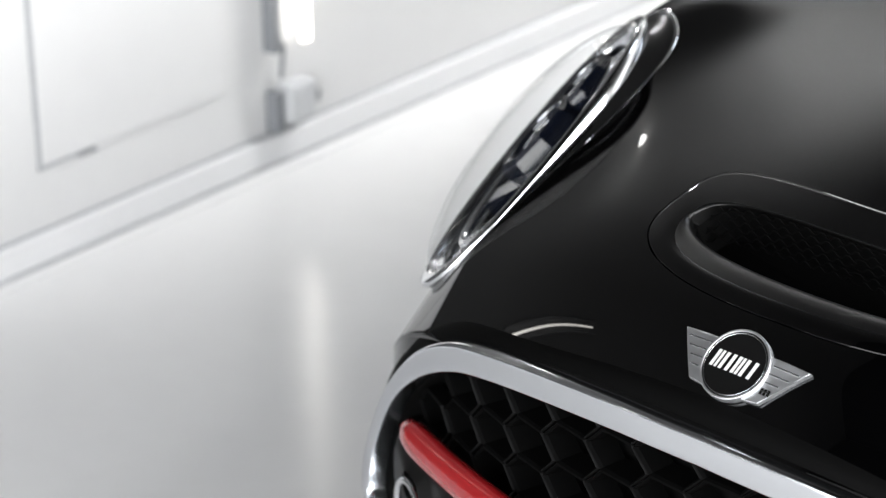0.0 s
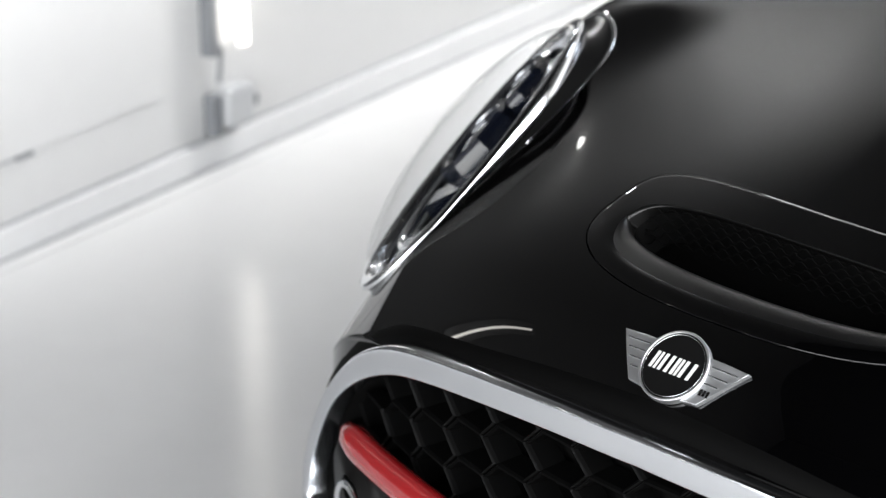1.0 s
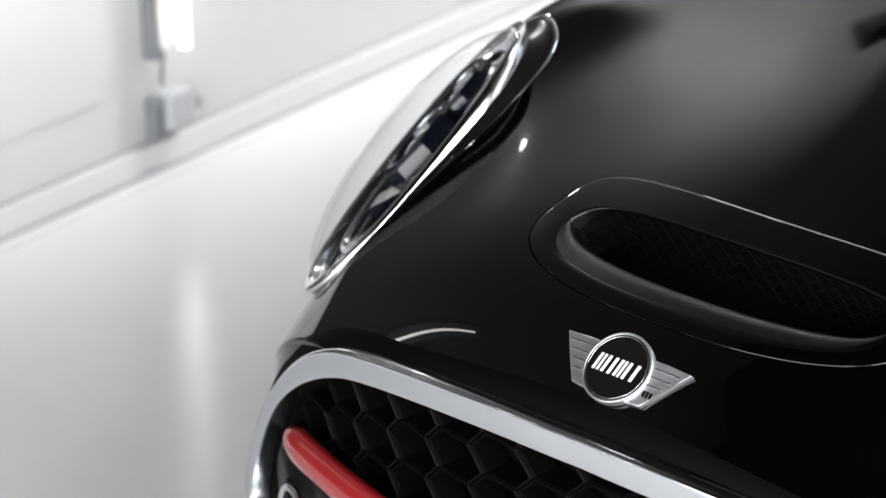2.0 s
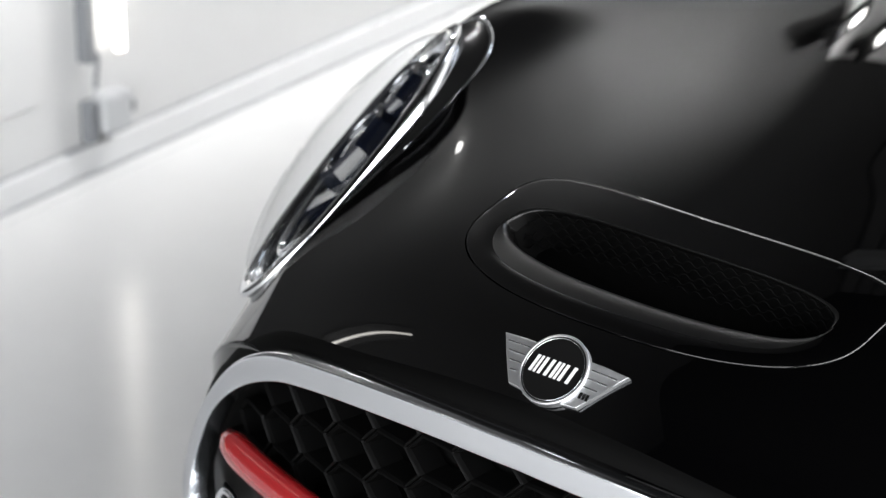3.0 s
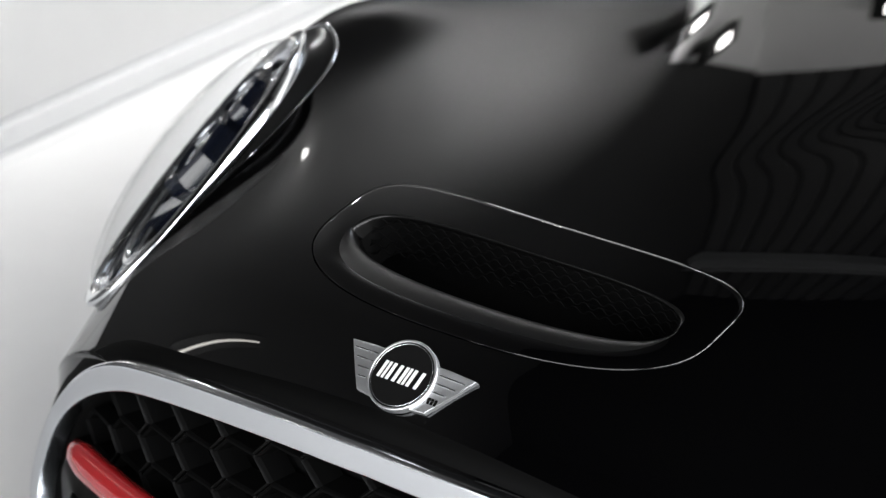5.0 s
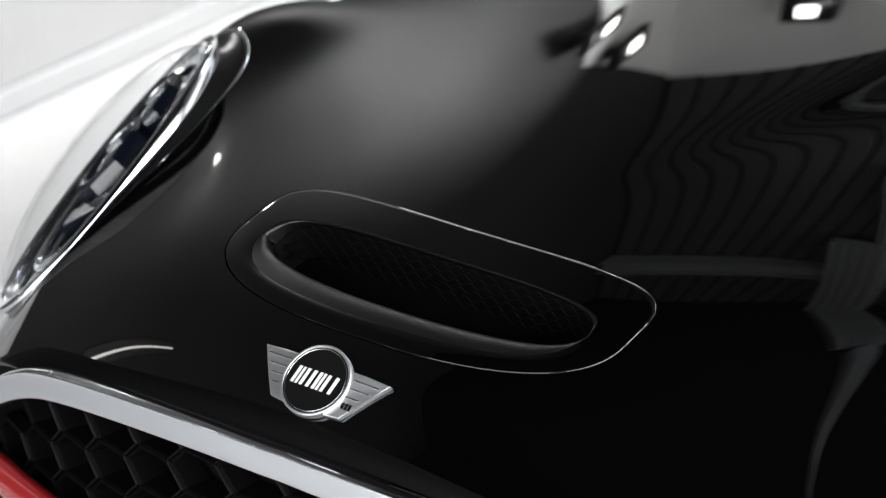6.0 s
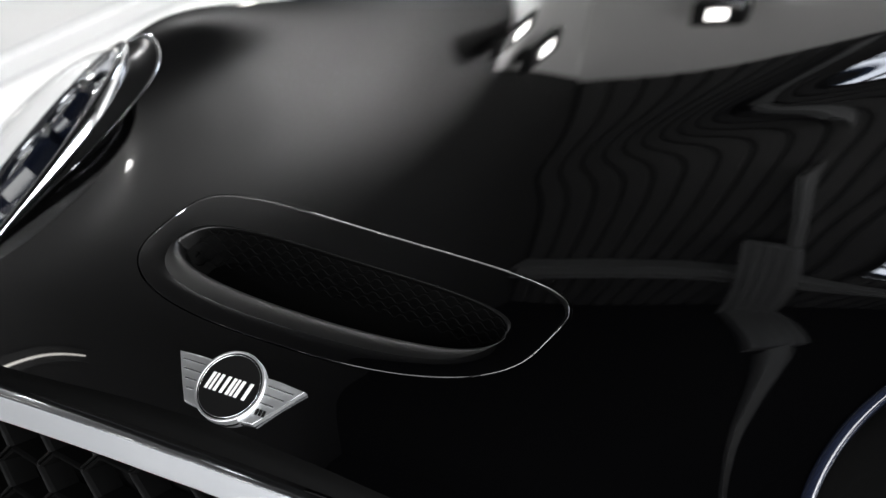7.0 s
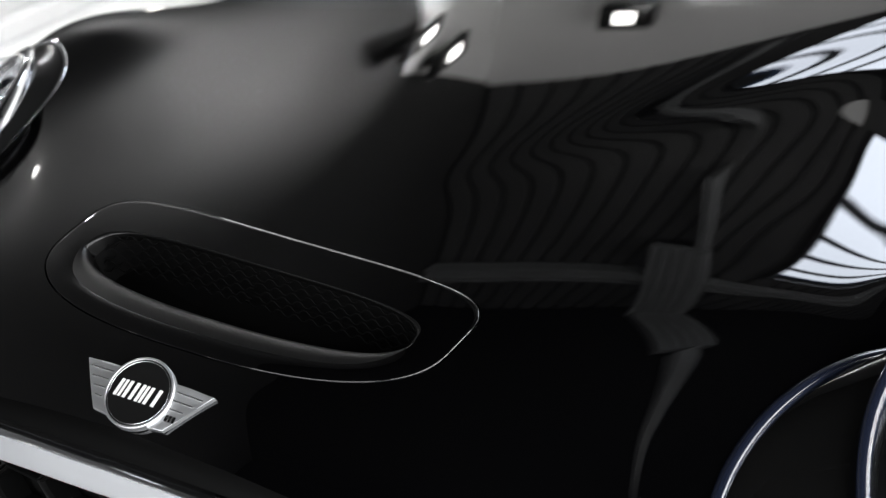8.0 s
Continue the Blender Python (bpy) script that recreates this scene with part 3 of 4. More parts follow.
def build_scoop():
    """The bonnet scoop: a flush panel in its groove, a rolled front lip, a sharp roof edge and the dark duct with a mesh behind."""
    n = 240
    th = np.linspace(0, 2 * np.pi, n, endpoint=False)
    rear = np.sin(th) > 0
    of, orr = superellipse(SC_A, SC_B, SC_FRONT, th), superellipse(SC_A, SC_B, SC_REAR, th)
    ox, ov = np.where(rear, orr[0], of[0]), np.where(rear, orr[1], of[1])
    mf, mr = superellipse(.214, .0420, 2.4, th), superellipse(.212, .0470, 3.0, th)
    mx, mv = np.where(rear, mr[0], mf[0]), np.where(rear, mr[1], mf[1]) - .001
    back = .5 + .5 * np.tanh(np.sin(th) * 3.0 + .9)          # 1 at the roof edge and the ends, 0 at the front lip
    rows = []
    # groove beside the bonnet
    for s, lift in ((1.0, -.007), (.9955, -.007), (.991, -.0010), (.9885, .0006), (.984, .0012)):
        rows.append((ox * s, ov * s, np.full(n, lift)))
    for k in range(1, 13):
        t = k / 12
        e = .984 * (1 - t)
        crown = .0012 + .0022 * math.sin(math.pi * t) * (1 - back)
        rows.append((ox * e + mx * 1.0 * t, ov * e + (mv - .040 * (1 - back)) * t, crown))
    # roll into the mouth: long at the front lip, sharp at the roof edge
    end = rows[-1]
    for k in range(1, 8):
        a = math.pi / 2 * k / 7
        end_k = np.abs(np.cos(th)) ** 6
        r_in, r_dn = (.0012 + .002 * end_k) * back + .040 * (1 - back), (.0012 + .003 * end_k) * back + .020 * (1 - back)
        rows.append((end[0] * (1 - .012 * back * math.sin(a)), end[1] + np.where(rear, -1, 1) * r_in * math.sin(a), end[2] - r_dn * (1 - math.cos(a))))
    end = rows[-1]
    rows.append((end[0] * .99, end[1] + .010 * back * rear, end[2] - .012))
    def band(name, some, mat, parent, label):
        verts = [tuple(p) for bx, bv, lift in some for p in skin(bx, SC_V + bv, lift)]
        return shell(name, verts, [tuple(reversed(f)) for f in grid_faces(len(some), n, wrap_v=True)], mat, parent, label)
    scoop = band("bonnet_scoop", rows[:17], PAINT, car, "gloss black scoop panel let into the bonnet")
    band("lip", rows[16:], LIP_BLACK, scoop, "rolled satin black lip")
    duct = []
    lastx, lastv, lastl = rows[-1]
    for d in (0, .02, .045):
        duct += list(map(tuple, skin(lastx * (1 - d), SC_V + lastv, lastl - d * .8)))
    f = [tuple(reversed(q)) for q in grid_faces(3, n, wrap_v=True)] + [tuple(range(2 * n, 3 * n))]
    shell("duct", duct, f, DEEP_BLACK, scoop, "dark duct", smooth=False)
    # honeycomb mesh hanging behind the roof edge
    for r in range(6):
        verts = []
        for i in range(161):
            x = -.203 + .406 * i / 160
            edge = .0470 * (1 - abs(x / .212) ** 3) ** (1 / 3)
            wave = .0026 * max(-.6, min(.6, 1.2 * math.sin(i * 2 * math.pi / 8 + r * math.pi))) / .6
            verts.append(skin(x, SC_V + edge - .004 - r * .0042, -.0065 - r * .0056 + wave))
        sweep("mesh_bar", verts, .0009, DEEP_BLACK, scoop, sides=6)
    return scoop


build_scoop()


# emblem: winged badge, its lettering as plain bars
def build_emblem():
    o = Vector(skin(0.0, .079, .004))
    ex, ey = Vector((1, 0, 0)), Vector(skin(0.0, .10) - skin(0.0, .055)).normalized()
    ez = ex.cross(ey)
    m = Matrix((ex, ey, ez)).transposed().to_4x4()
    m.translation = o
    emblem = new("emblem")
    emblem.parent = car
    emblem.matrix_world = m
    emblem["label"] = "winged chrome badge with a black disc"

    def plate(name, outline, z0, z1, mat, parent, bevel=.0012):
        bm = bmesh.new()
        f = bm.faces.new([bm.verts.new((a, b, z0)) for a, b in outline])
        ex_ = bmesh.ops.extrude_face_region(bm, geom=[f])
        for v in ex_["geom"]:
            if isinstance(v, bmesh.types.BMVert):
                v.co.z = z1
        if bevel:
            top = [e for e in bm.edges if all(abs(v.co.z - z1) < 1e-6 for v in e.verts)]
            bmesh.ops.bevel(bm, geom=top, offset=bevel, segments=2, profile=.5, affect="EDGES")
        return part(name, bm, mat, parent)

    wing_pts = [(.020, .022), (.050, .0225), (.0805, .0215), (.068, .004), (.056, -.0125), (.044, -.029), (.026, -.031), (.020, -.02)]
    for s in (-1, 1):
        out = [(s * a, b) for a, b in wing_pts]
        wing = plate("wing", out if s > 0 else out[::-1], -.004, .0020, BRUSHED, emblem, .0008)
        for k, y in enumerate((.0135, .004, -.0055, -.015)):
            far = (.071, .064, .057, .050)[k]
            plate("feather_rib", [(s * .040, y), (s * far, y), (s * far, y + .0012), (s * .040, y + .0012)][::s], .0018, .0027, CHROME, wing, 0)
    n = 64
    ringv = []
    for r, z in ((.0396, -.004), (.0398, .0042), (.0394, .0052), (.0388, .0055), (.0374, .0055), (.0370, .0052), (.0368, .004)):
        ringv += [(r * math.cos(2 * math.pi * k / n), r * math.sin(2 * math.pi * k / n), z) for k in range(n)]
    shell("ring", ringv, [f[::-1] for f in grid_faces(7, n, wrap_v=True)], BRUSHED, emblem)
    disc = plate("disc", [(.0367 * math.cos(2 * math.pi * k / n), .0367 * math.sin(2 * math.pi * k / n)) for k in range(n)], -.002, .0042, MATT_BLACK, emblem, 0)
    inner = []
    for r, z in ((.0352, .0040), (.0352, .0048), (.0345, .0048), (.0345, .0040)):
        inner += [(r * math.cos(2 * math.pi * k / n), r * math.sin(2 * math.pi * k / n), z) for k in range(n)]
    shell("fine_ring", inner, [f[::-1] for f in grid_faces(4, n, wrap_v=True)], CHROME, disc)
    for x0, wide in ((-.0262, .0034), (-.0205, .0026), (-.0150, .0034), (-.0068, .0036), (.0008, .0034), (.0062, .0026), (.0115, .0034), (.0212, .0036)):
        plate("lettering_bar", [(x0 - .0014, -.0095), (x0 + wide - .0014, -.0095), (x0 + wide + .0014, .0098), (x0 + .0014, .0098)], .0040, .0050, WHITE, disc, 0)
    for k in range(3):
        a = .0405 + k * .0042
        plate("small_bar", [(a, -.0185), (a + .003, -.0185), (a + .003, -.0115), (a, -.0115)], .0018, .0026, GLOSS_BLACK, emblem, 0)
    for o in emblem.children_recursive:
        for vtx in o.data.vertices:
            vtx.co.z -= .7 * vtx.co.x ** 2
    return emblem


build_emblem()


# front: chrome surround, grille, red bar
def front_y(x):
    return .030 + .39 * x * x


HALF = [(0, .683), (.12, .678), (.24, .664), (.35, .642), (.43, .615), (.508, .568), (.588, .495), (.645, .42), (.695, .33), (.695, .275), (.61, .235), (.35, .215), (0, .21)]


def hex_path(n, inset=0.0):
    half = spline([(x, 0, z) for x, z in HALF], n)
    full = [Vector((-p.x, 0, p.z)) for p in half[::-1]][:-1] + half
    out = []
    c = Vector((0, 0, .45))
    for p in full:
        q = p + (c - p).normalized() * inset
        out.append(Vector((q.x, front_y(q.x), q.z)))
    return out


def build_surround():
    path = hex_path(70)[:-1]
    n = len(path)
    prof = [(-.019, .014), (-.0195, -.004), (-.0190, -.0085), (-.0178, -.0108), (-.0158, -.0118), (-.008, -.0126), (.010, -.0130), (.0140, -.0132), (.0158, -.0122), (.0168, -.0095), (.017, .0), (.017, .014)]
    verts = []
    for i, p in enumerate(path):
        t = (path[(i + 1) % n] - path[i - 1]).normalized()
        fwd = Vector((.78 * p.x, -1, 0)).normalized() * -1
        out = t.cross(fwd).normalized()
        slim = 1 - .45 / (1 + math.exp(-(abs(p.x) - .52) / .03))
        for a, b in prof:
            verts.append(p + out * a * slim + fwd * b)
    k = len(prof)
    faces = grid_faces(n, k, wrap_u=True)
    return shell("grille_surround", verts, faces, SOFT_CHROME, car, "polished chrome grille surround")


build_surround()


def build_grille():
    grille = new("grille")
    grille.parent = car
    grille["label"] = "black honeycomb grille with a red bar"
    # backing pan
    path = hex_path(40, .012)
    xs = [p.x for p in path]
    verts, k = [], len(path)
    for f, dy in ((1.0, .01), (.98, .06), (.6, .075), (.2, .08)):
        for p in path:
            q = Vector((p.x * f, 0, .45 + (p.z - .45) * f))
            verts.append((q.x, front_y(q.x) + dy, q.z))
    faces = grid_faces(4, k, wrap_v=True) + [tuple(range(3 * k, 4 * k))]
    shell("backing", verts, faces, MATT_BLACK, grille)
    # honeycomb cells on one shared mesh
    r, wl = .046, .0026
    hv, hf = [], []
    for rad, dy in ((r, .022), (r - .0006, .003), (r - wl, .0), (r - wl - .003, .004), (r - wl - .007, .034)):
        for a in range(6):
            t = math.radians(60 * a)
            hv.append((rad * math.cos(t) * 1.12, dy, rad * math.sin(t) * .64))
    for a in range(4):
        for b in range(6):
            c = (b + 1) % 6
            hf.append((a * 6 + b, a * 6 + c, (a + 1) * 6 + c, (a + 1) * 6 + b))
    me = bpy.data.meshes.new("grille_cell")
    me.from_pydata(hv, [], hf)
    me.update()
    # cell walls darker than their front edges: the recess's shade put into the colour
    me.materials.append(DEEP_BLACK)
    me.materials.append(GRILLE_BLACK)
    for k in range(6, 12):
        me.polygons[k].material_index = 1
    dx, dz = 1.5 * r * 1.12, math.sqrt(3) * r * .64
    inner = hex_path(40, .024)
    for i in range(-12, 13):
        for j in range(0, 16):
            x, z = i * dx, .24 + j * dz + (dz / 2 if i % 2 else 0)
            # inside the opening?
            hit, m = False, len(inner)
            for a in range(m):
                p, q = inner[a], inner[(a + 1) % m]
                if (p.z > z) != (q.z > z) and x < p.x + (z - p.z) / (q.z - p.z) * (q.x - p.x):
                    hit = not hit
            if hit:
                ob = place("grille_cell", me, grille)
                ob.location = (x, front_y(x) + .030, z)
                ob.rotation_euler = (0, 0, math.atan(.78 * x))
    bar = [(x, front_y(x) - .004, .470 - .06 * x * x) for x in np.linspace(-.575, .575, 50)]
    sweep("red_bar", bar, lambda s: .024 * math.sqrt(max(.02, 1 - (1 - min(1, 22 * min(s, 1 - s))) ** 2)), RED, grille, "glossy red bar", 16, (.7, 1.0))
    return grille


build_grille()


def lamp_point(a, b, h, side):
    """A place in the headlight: a across, b along (1 at the rim), h metres out."""
    c, u, w, n, lb, la = LAMPS[side]
    p = c + u * a * lb + w * b * la + n * h
    return (p[0] * -side, p[1], p[2])


def on_skin_along(q, n, side):
    """Where the line through q along the headlight's axis meets the bonnet."""
    def gap(p):
        v = p[1] - .5 * p[0] ** 2
        for _ in range(25):
            corner = 2.2 * max(abs(p[0]) - .58, 0) ** 2 * math.exp(-max(v, 0) / .25)
            v = p[1] - sweep_back(v) * p[0] ** 2 - corner
        return p[2] - float(profile(v) - fall(-side * p[0], v))
    lo, hi = -.25, .25
    for _ in range(40):
        mid = (lo + hi) / 2
        if gap(q + n * mid) > 0:
            hi = mid
        else:
            lo = mid
    return q + n * lo


def build_headlight(side):
    """side: 1 for the car's left, -1 for its right."""
    lamp = new("headlight")
    lamp.parent = car
    lamp["label"] = "round clear headlight in a chrome ring"
    n = 128
    th = [2 * math.pi * k / n for k in range(n)]
    lc, lu, lw, ln, lb, la = LAMPS[side]
    turn = (lambda fs: fs) if side > 0 else (lambda fs: [f[::-1] for f in fs])

    def lathe(rows, a0=0.0, b0=0.0, squash=1.0):
        out = []
        for r, h in rows:
            out += [lamp_point(a0 + r * math.cos(t) * squash, b0 + r * math.sin(t), h, side) for t in th]
        return out
    # black surround from the bonnet's edge to the ring
    rows = []
    for s in (0, .12, .35, .65, 1):
        for t in th:
            if side > 0:
                ang = t - TURN_L
                q = HC_L + HU_L * HB * 1.004 * math.cos(ang) + HW_L * HA * 1.004 * math.sin(ang)
            else:
                k = brow(t) * 1.004
                q = lc + lu * lb * k * math.cos(t) + lw * la * k * math.sin(t)
            a = on_skin_along(q, ln, side)
            b = np.array(lamp_point(1.02 * math.cos(t), 1.02 * math.sin(t), -.004, side)) * np.array([-side, 1, 1])
            dip = -.006 * math.sin(math.pi * s) - (.004 if s == 0 else 0) if side > 0 else -.002 * (s == 0)
            p = a * (1 - s) + b * s + ln * dip
            rows.append((p[0] * -side, p[1], p[2]))
    shell("surround", rows, turn(grid_faces(5, n, wrap_v=True)), SEMI_BLACK if side < 0 else GLOSS_BLACK, lamp, "black surround")
    bead = [Vector(p) for p in rows[:n]]
    bead = [p + Vector((0, 0, .0035 if side > 0 else .002)) for p in bead] + [bead[0] + Vector((0, 0, .0035 if side > 0 else .002))]
    # chrome on the right; navy on the left puts its dimmer reflection into the colour
    sweep("edge_roll", bead, .0085 if side > 0 else (lambda s: .0012 + .0022 * math.exp(-((s - .20) / .1) ** 2)), NAVY if side > 0 else CHROME, lamp, "thin edge roll", 8, up=tuple(ln * np.array([-side, 1, 1])))
    shell("ring", lathe(((.99, -.024), (1.03, -.006), (1.075, .008), (1.065, .0135), (1.02, .015), (.975, .013), (.95, .006), (.94, -.014))), turn(grid_faces(8, n, wrap_v=True)), CHROME if side < 0 else NAVY, lamp, "slim ring round the lens")
    shell("bezel", lathe(((.948, -.006), (.92, -.012), (.86, -.013), (.845, -.020), (.80, -.045))), turn(grid_faces(5, n, wrap_v=True)), SOFT_CHROME, lamp, "bright bezel")
    bowl = lathe(((.85, -.012), (.78, -.022), (.70, -.034), (.5, -.046), (.15, -.052)))
    shell("reflector_bowl", bowl, turn(grid_faces(5, n, wrap_v=True)) + [tuple(range(4 * n, 5 * n))], DARK_CHROME, lamp, "dark mirror bowl")
    dome = lathe([(math.sin(a) * .985, .006 + .060 * math.cos(a)) for a in np.linspace(math.pi / 2, .02, 18)])
    lens = shell("lens", dome, turn(grid_faces(18, n, wrap_v=True)), LENS, lamp, "clear domed lens")
    lens.visible_shadow = False
    # the daytime light's guide, broken by the projectors
    for lo, hi in ((-205, -75), (15, 120)):
        guide = [lamp_point(.71 * math.cos(math.radians(lo + (hi - lo) * k / 59)), .73 * math.sin(math.radians(lo + (hi - lo) * k / 59)), .002, side) for k in range(60)]
        sweep("light_guide", guide, .0062, CHROME, lamp, "bright light guide", 10, up=tuple(ln * np.array([-side, 1, 1])))
    # two projectors in faceted dark housings
    for b, r, tip in ((.10, .30, .024), (.50, .27, .020)):
        sides, body = 8, []
        for rr, h in ((1.12, -.075), (1.08, -.012), (1.0, tip - .006), (.93, tip), (.80, tip - .002), (.74, tip - .014), (.70, -.03)):
            for k in range(sides):
                t = 2 * math.pi * (k + .5) / sides
                body.append(lamp_point(-.10 + rr * r * 1.55 * math.cos(t), b + rr * r * math.sin(t), h, side))
        pod = shell("projector", body, turn(grid_faces(7, sides, wrap_v=True)), NAVY, lamp, "dark faceted projector housing", smooth=False)
        glob = lathe([(math.sin(a) * r * .74, tip - .022 + .018 * math.cos(a)) for a in np.linspace(math.pi / 2, .05, 8)], -.10, b, 1.5)
        shell("projector_lens", glob, turn(grid_faces(8, n, wrap_v=True)), SOFT_CHROME, pod, "bright round lens")
        collar = [lamp_point(-.10 + r * 1.18 * math.cos(t), b + r * .77 * math.sin(t), tip - .004, side) for t in th + [0.0]]
        sweep("collar", collar, .0022, CHROME, pod, "thin chrome collar", 6, up=tuple(ln * np.array([-side, 1, 1])))
    # bridge between the projectors and a fin towards the lower bowl
    for nm, b0, b1, h in (("bridge", .30, .40, .010), ("fin", -.34, -.22, .004)):
        bm = bmesh.new()
        pts = [[bm.verts.new(lamp_point(a, b, hh, side)) for a, b in ((-.62, b0), (.62, b0), (.62, b1), (-.62, b1))] for hh in (-.05, h)]
        bm.faces.new(pts[1])
        for k in range(4):
            bm.faces.new((pts[0][k], pts[0][(k + 1) % 4], pts[1][(k + 1) % 4], pts[1][k]))
        part(nm, bm, NAVY, lamp, "dark moulded " + nm)
    return lamp


build_headlight(-1)
build_headlight(1)


def front_plan(x):
    """The bumper's plan line under the bonnet's edge."""
    p = skin(np.asarray(x, float), np.full(np.shape(x), .035))
    return p


def build_bumper():
    """Body-coloured front under the bonnet edge, with the opening for the grille."""
    xs = np.linspace(-.86, .86, 121)
    lip = front_plan(xs)
    outer = hex_path(60, -.016)
    n, rows = len(xs), 40
    verts = []
    for k in range(rows):
        t = k / (rows - 1)
        for i, x in enumerate(xs):
            far = min(1, max(0, (abs(x) - .44) / .08))
            z1, z0 = lip[i, 2] - .016 + .014 * far, .17
            z = z1 + (z0 - z1) * t
            y = lip[i, 1] + .012 - .011 * far - .020 * (1 - .6 * far) * math.sin(math.pi * min(1, t * 1.3)) + .05 * max(0, t - .75) * 4 * .25
            verts.append((x, y, z))
    flags = []
    m = len(outer)
    for x, y, z in verts:
        hit = False
        for a in range(m):
            p, q = outer[a], outer[(a + 1) % m]
            if (p.z > z) != (q.z > z) and x < p.x + (z - p.z) / (q.z - p.z) * (q.x - p.x):
                hit = not hit
        flags.append(hit)
    faces = [f for f in grid_faces(rows, n) if not any(flags[k] for k in f)]
    used = sorted({k for f in faces for k in f})
    back = {k: i for i, k in enumerate(used)}
    return shell("bumper", [verts[k] for k in used], [tuple(back[k] for k in f) for f in faces], PAINT, car, "gloss black front bumper")


build_bumper()


def build_trim():
    """Black strip between the chrome surround and the bonnet's edge."""
    verts, path = [], hex_path(70)[:-1]
    n = len(path)
    c = Vector((0, 0, .45))
    for d, dy in ((-.045, .030), (-.040, .010), (-.016, .004), (.0, .012)):
        for p in path:
            q = Vector((p.x, 0, p.z)) + (c - Vector((p.x, 0, p.z))).normalized() * d
            verts.append((q.x, front_y(q.x) + dy, q.z))
    shell("grille_trim", verts, grid_faces(4, n, wrap_v=True), DEEP_BLACK, car, "black strip round the grille")


build_trim()


def build_fog_unit(side):
    """Black corner unit at the lower edge of the grille with a bright ring."""
    o = Vector((side * .555, front_y(.555) + .012, .372))
    rows = []
    n = 28
    for r, d in ((.060, .03), (.058, .0), (.049, -.012), (.02, -.016)):
        for k in range(n):
            t = 2 * math.pi * k / n
            a, b = superellipse(r * 1.25, r * .95, 3, np.array([t]))
            rows.append((o.x + a[0], o.y + d + side * a[0] * .45, o.z + b[0]))
    unit = shell("corner_unit", rows, grid_faces(4, n, wrap_v=True) + [tuple(range(3 * n, 4 * n))], GRILLE_BLACK, car, "black corner unit with a bright ring")
    ring = [(o.x + .042 * math.cos(2 * math.pi * k / 40), o.y - .016 + side * .042 * math.cos(2 * math.pi * k / 40) * .45, o.z - .035 + .042 * math.sin(2 * math.pi * k / 40)) for k in range(41)]
    sweep("bright_ring", ring, .005, CHROME, unit, "chrome ring", 8, up=(0, 1, 0.2))


build_fog_unit(-1)
build_fog_unit(1)


# ---- the rest of the car ----
def build_wing(side):
    """Front wing under the bonnet's outer edge, cut out over the wheel."""
    vs = np.linspace(.035, 1.40, 70)
    top = skin(np.full(70, .86 * side), vs)
    verts = []
    for k in range(12):
        t = k / 11
        for p in top:
            arch = math.sqrt(max(0, .345 ** 2 - (p[1] - .86) ** 2)) + .30 if abs(p[1] - .86) < .345 else .17
            z1 = p[2]
            z = z1 + (min(arch, z1 - .02) - z1) * t
            verts.append((side * (.86 + .012 * math.sin(math.pi * t)), p[1], z))
    faces = grid_faces(12, 70)
    shell("front_wing", verts, faces if side > 0 else [f[::-1] for f in faces], PAINT, car)


def build_wheel(side, y):
    n = 48
    wheel = new("wheel")
    wheel.parent = car
    wheel.matrix_world = pose(side * .745, y, .308, 0, 90 * side, 0)

    def turned(rows):
        return [(r * math.cos(2 * math.pi * k / n), r * math.sin(2 * math.pi * k / n), h) for r, h in rows for k in range(n)]
    shell("tyre", turned(((.215, -.09), (.29, -.10), (.306, -.08), (.308, 0), (.306, .08), (.29, .10), (.215, .09))), grid_faces(7, n, wrap_v=True), RUBBER, wheel)
    shell("rim", turned(((.22, -.09), (.225, .09), (.205, .085), (.20, .02), (.02, .04))), grid_faces(5, n, wrap_v=True), ALLOY, wheel)
    for k in range(5):
        bm = bmesh.new()
        add_box(bm, (.04, -.022, .03), (.205, .022, .08), .006)
        bm.transform(Matrix.Rotation(2 * math.pi * k / 5, 4, "Z"))
        part("spoke", bm, ALLOY, wheel)


for side_ in (-1, 1):
    build_wing(side_)
    for y_ in (.86, 3.30):
        build_wheel(side_, y_)


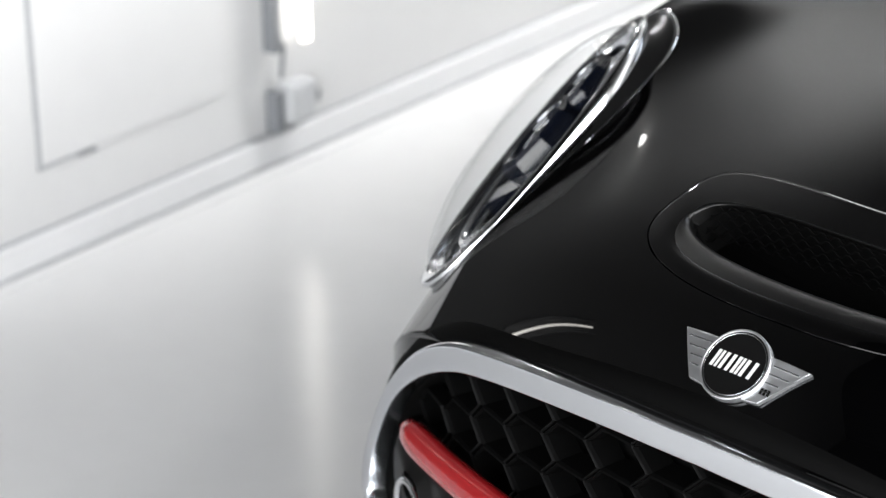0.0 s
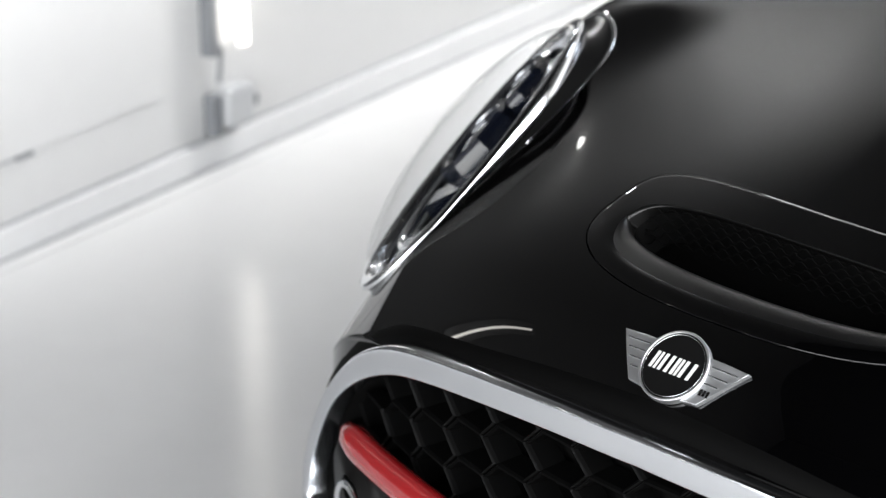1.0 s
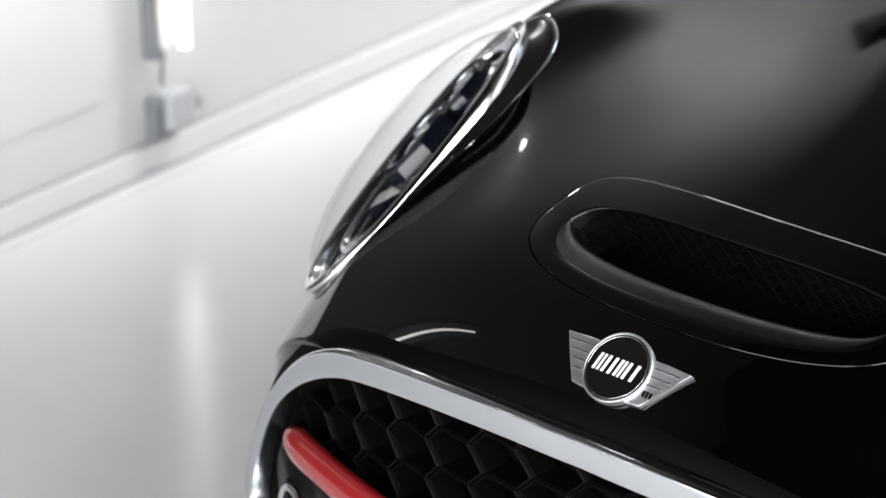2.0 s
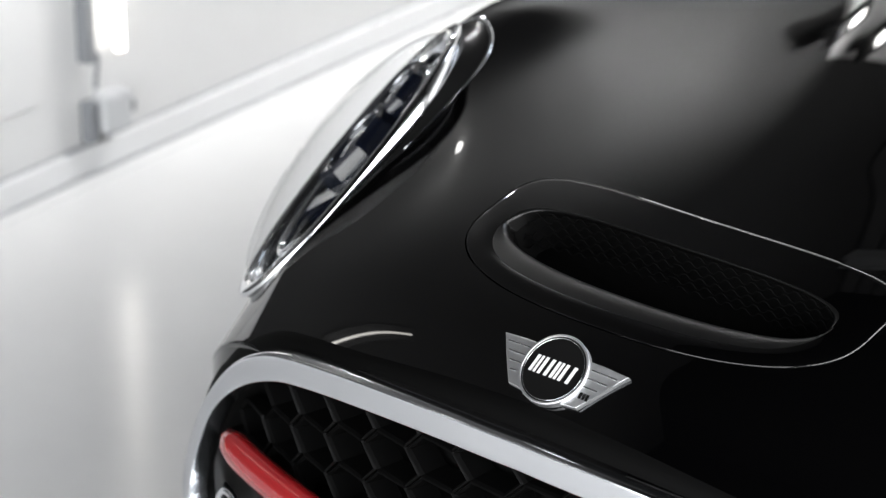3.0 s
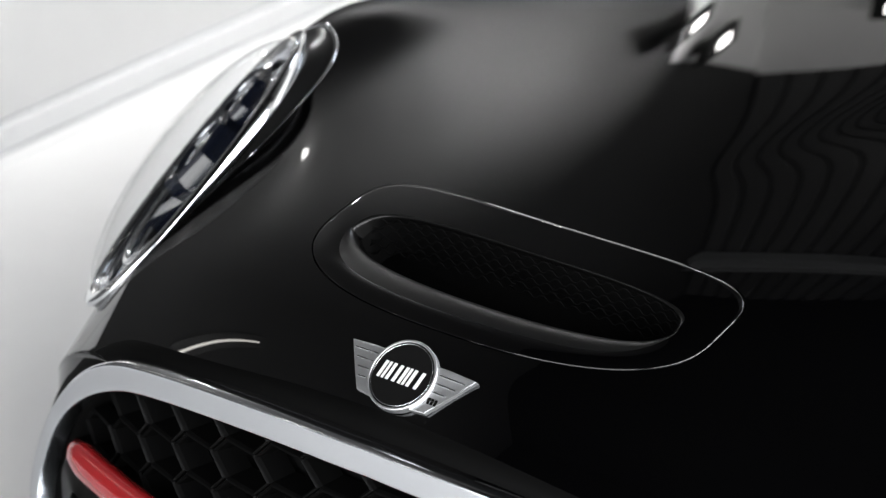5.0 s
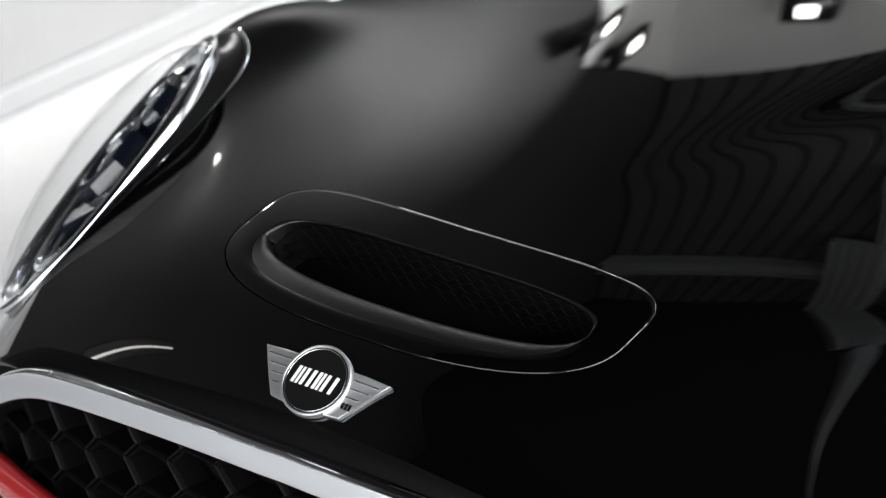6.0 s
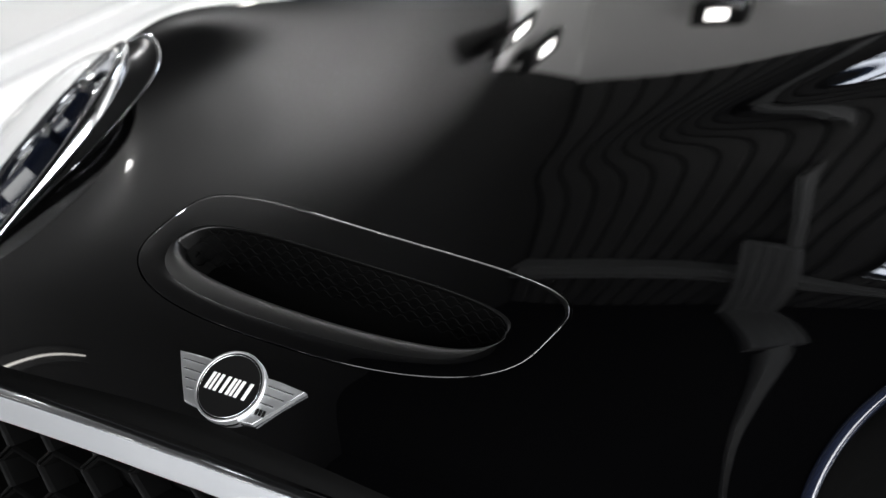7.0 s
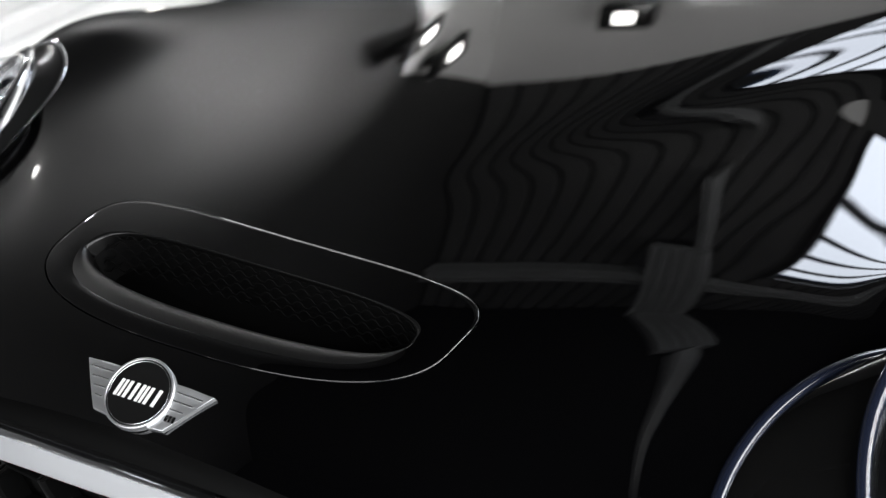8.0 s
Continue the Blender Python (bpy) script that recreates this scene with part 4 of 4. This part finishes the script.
def build_cabin():
    """Doors, roof and tail behind the bonnet, lofted from a few sections."""
    # y, half width at the sill, belt height, half width of roof, roof height
    stations = [(1.41, .86, .86, .74, .925), (1.75, .862, .895, .67, 1.08), (2.1, .863, .905, .61, 1.29), (2.4, .863, .91, .585, 1.38),
                (2.7, .863, .92, .58, 1.41), (3.3, .86, .93, .57, 1.385), (3.6, .84, .93, .55, 1.30), (3.78, .80, .90, .60, 1.02), (3.84, .76, .70, .58, .74)]
    ts = np.linspace(stations[0][0], stations[-1][0], 60)
    cols = [np.interp(ts, [s[0] for s in stations], [s[k] for s in stations]) for k in range(1, 5)]
    lower, upper = [], []
    for i, y in enumerate(ts):
        w, belt, rw, rz = (c[i] for c in cols)
        arch = math.sqrt(max(0, .345 ** 2 - (y - 3.30) ** 2)) + .30 if abs(y - 3.30) < .345 else .19
        lower.append([(w - .03, y, arch), (w, y, max(arch + .02, .5)), (w - .005, y, max(arch + .05, .72)), (w - .03, y, belt)])
        upper.append([(w - .03, y, belt), (w * .55 + rw * .45 - .01, y, belt * .45 + rz * .55), (rw, y, rz - .035), (rw * .6, y, rz - .005), (0, y, rz)])
    for side in (-1, 1):
        v = [(side * p[0], p[1], p[2]) for col in lower for p in col]
        f = grid_faces(len(ts), 4)
        shell("body_side", v, f if side < 0 else [q[::-1] for q in f], PAINT, car)
    glass_i = range(0, len(ts))
    v, f = [], []
    ring = []
    for col in upper:
        ring.append([(-p[0], p[1], p[2]) for p in col[:-1]] + [p for p in col[::-1]])
    m = len(ring[0])
    v = [p for r in ring for p in r]
    roof_f, side_f, wind_f = [], [], []
    for q in grid_faces(len(ts), m):
        i, j = q[0] // m, q[0] % m
        y = ts[i]
        if 2 <= j <= m - 4:
            (wind_f if y < 2.11 or y > 3.55 and ring[i][j][2] > .95 else roof_f).append(q)
        else:
            (side_f if 1.7 < y < 3.5 else roof_f).append(q)
    for nm, fs, mat, lab in (("roof_skin", roof_f, PAINT, ""), ("side_glass", side_f, TINT, "tinted side glass"), ("windscreen", wind_f, TINT, "tinted glass")):
        used = sorted({k for q in fs for k in q})
        back = {k: i for i, k in enumerate(used)}
        shell(nm, [v[k] for k in used], [tuple(back[k] for k in q) for q in fs], mat, car, lab)
    tail = [(-.75, 3.84, .25), (.75, 3.84, .25), (.75, 3.845, .74), (-.75, 3.845, .74)]
    shell("tailgate", tail, [(0, 1, 2, 3)], PAINT, car, smooth=False)
    box("floor_pan", (-.66, .45, .18), (.66, 3.78, .24), MATT_BLACK, car)
    box("dashboard", (-.70, 1.45, .60), (.70, 1.80, .86), SATIN_BLACK, car, .03)


build_cabin()
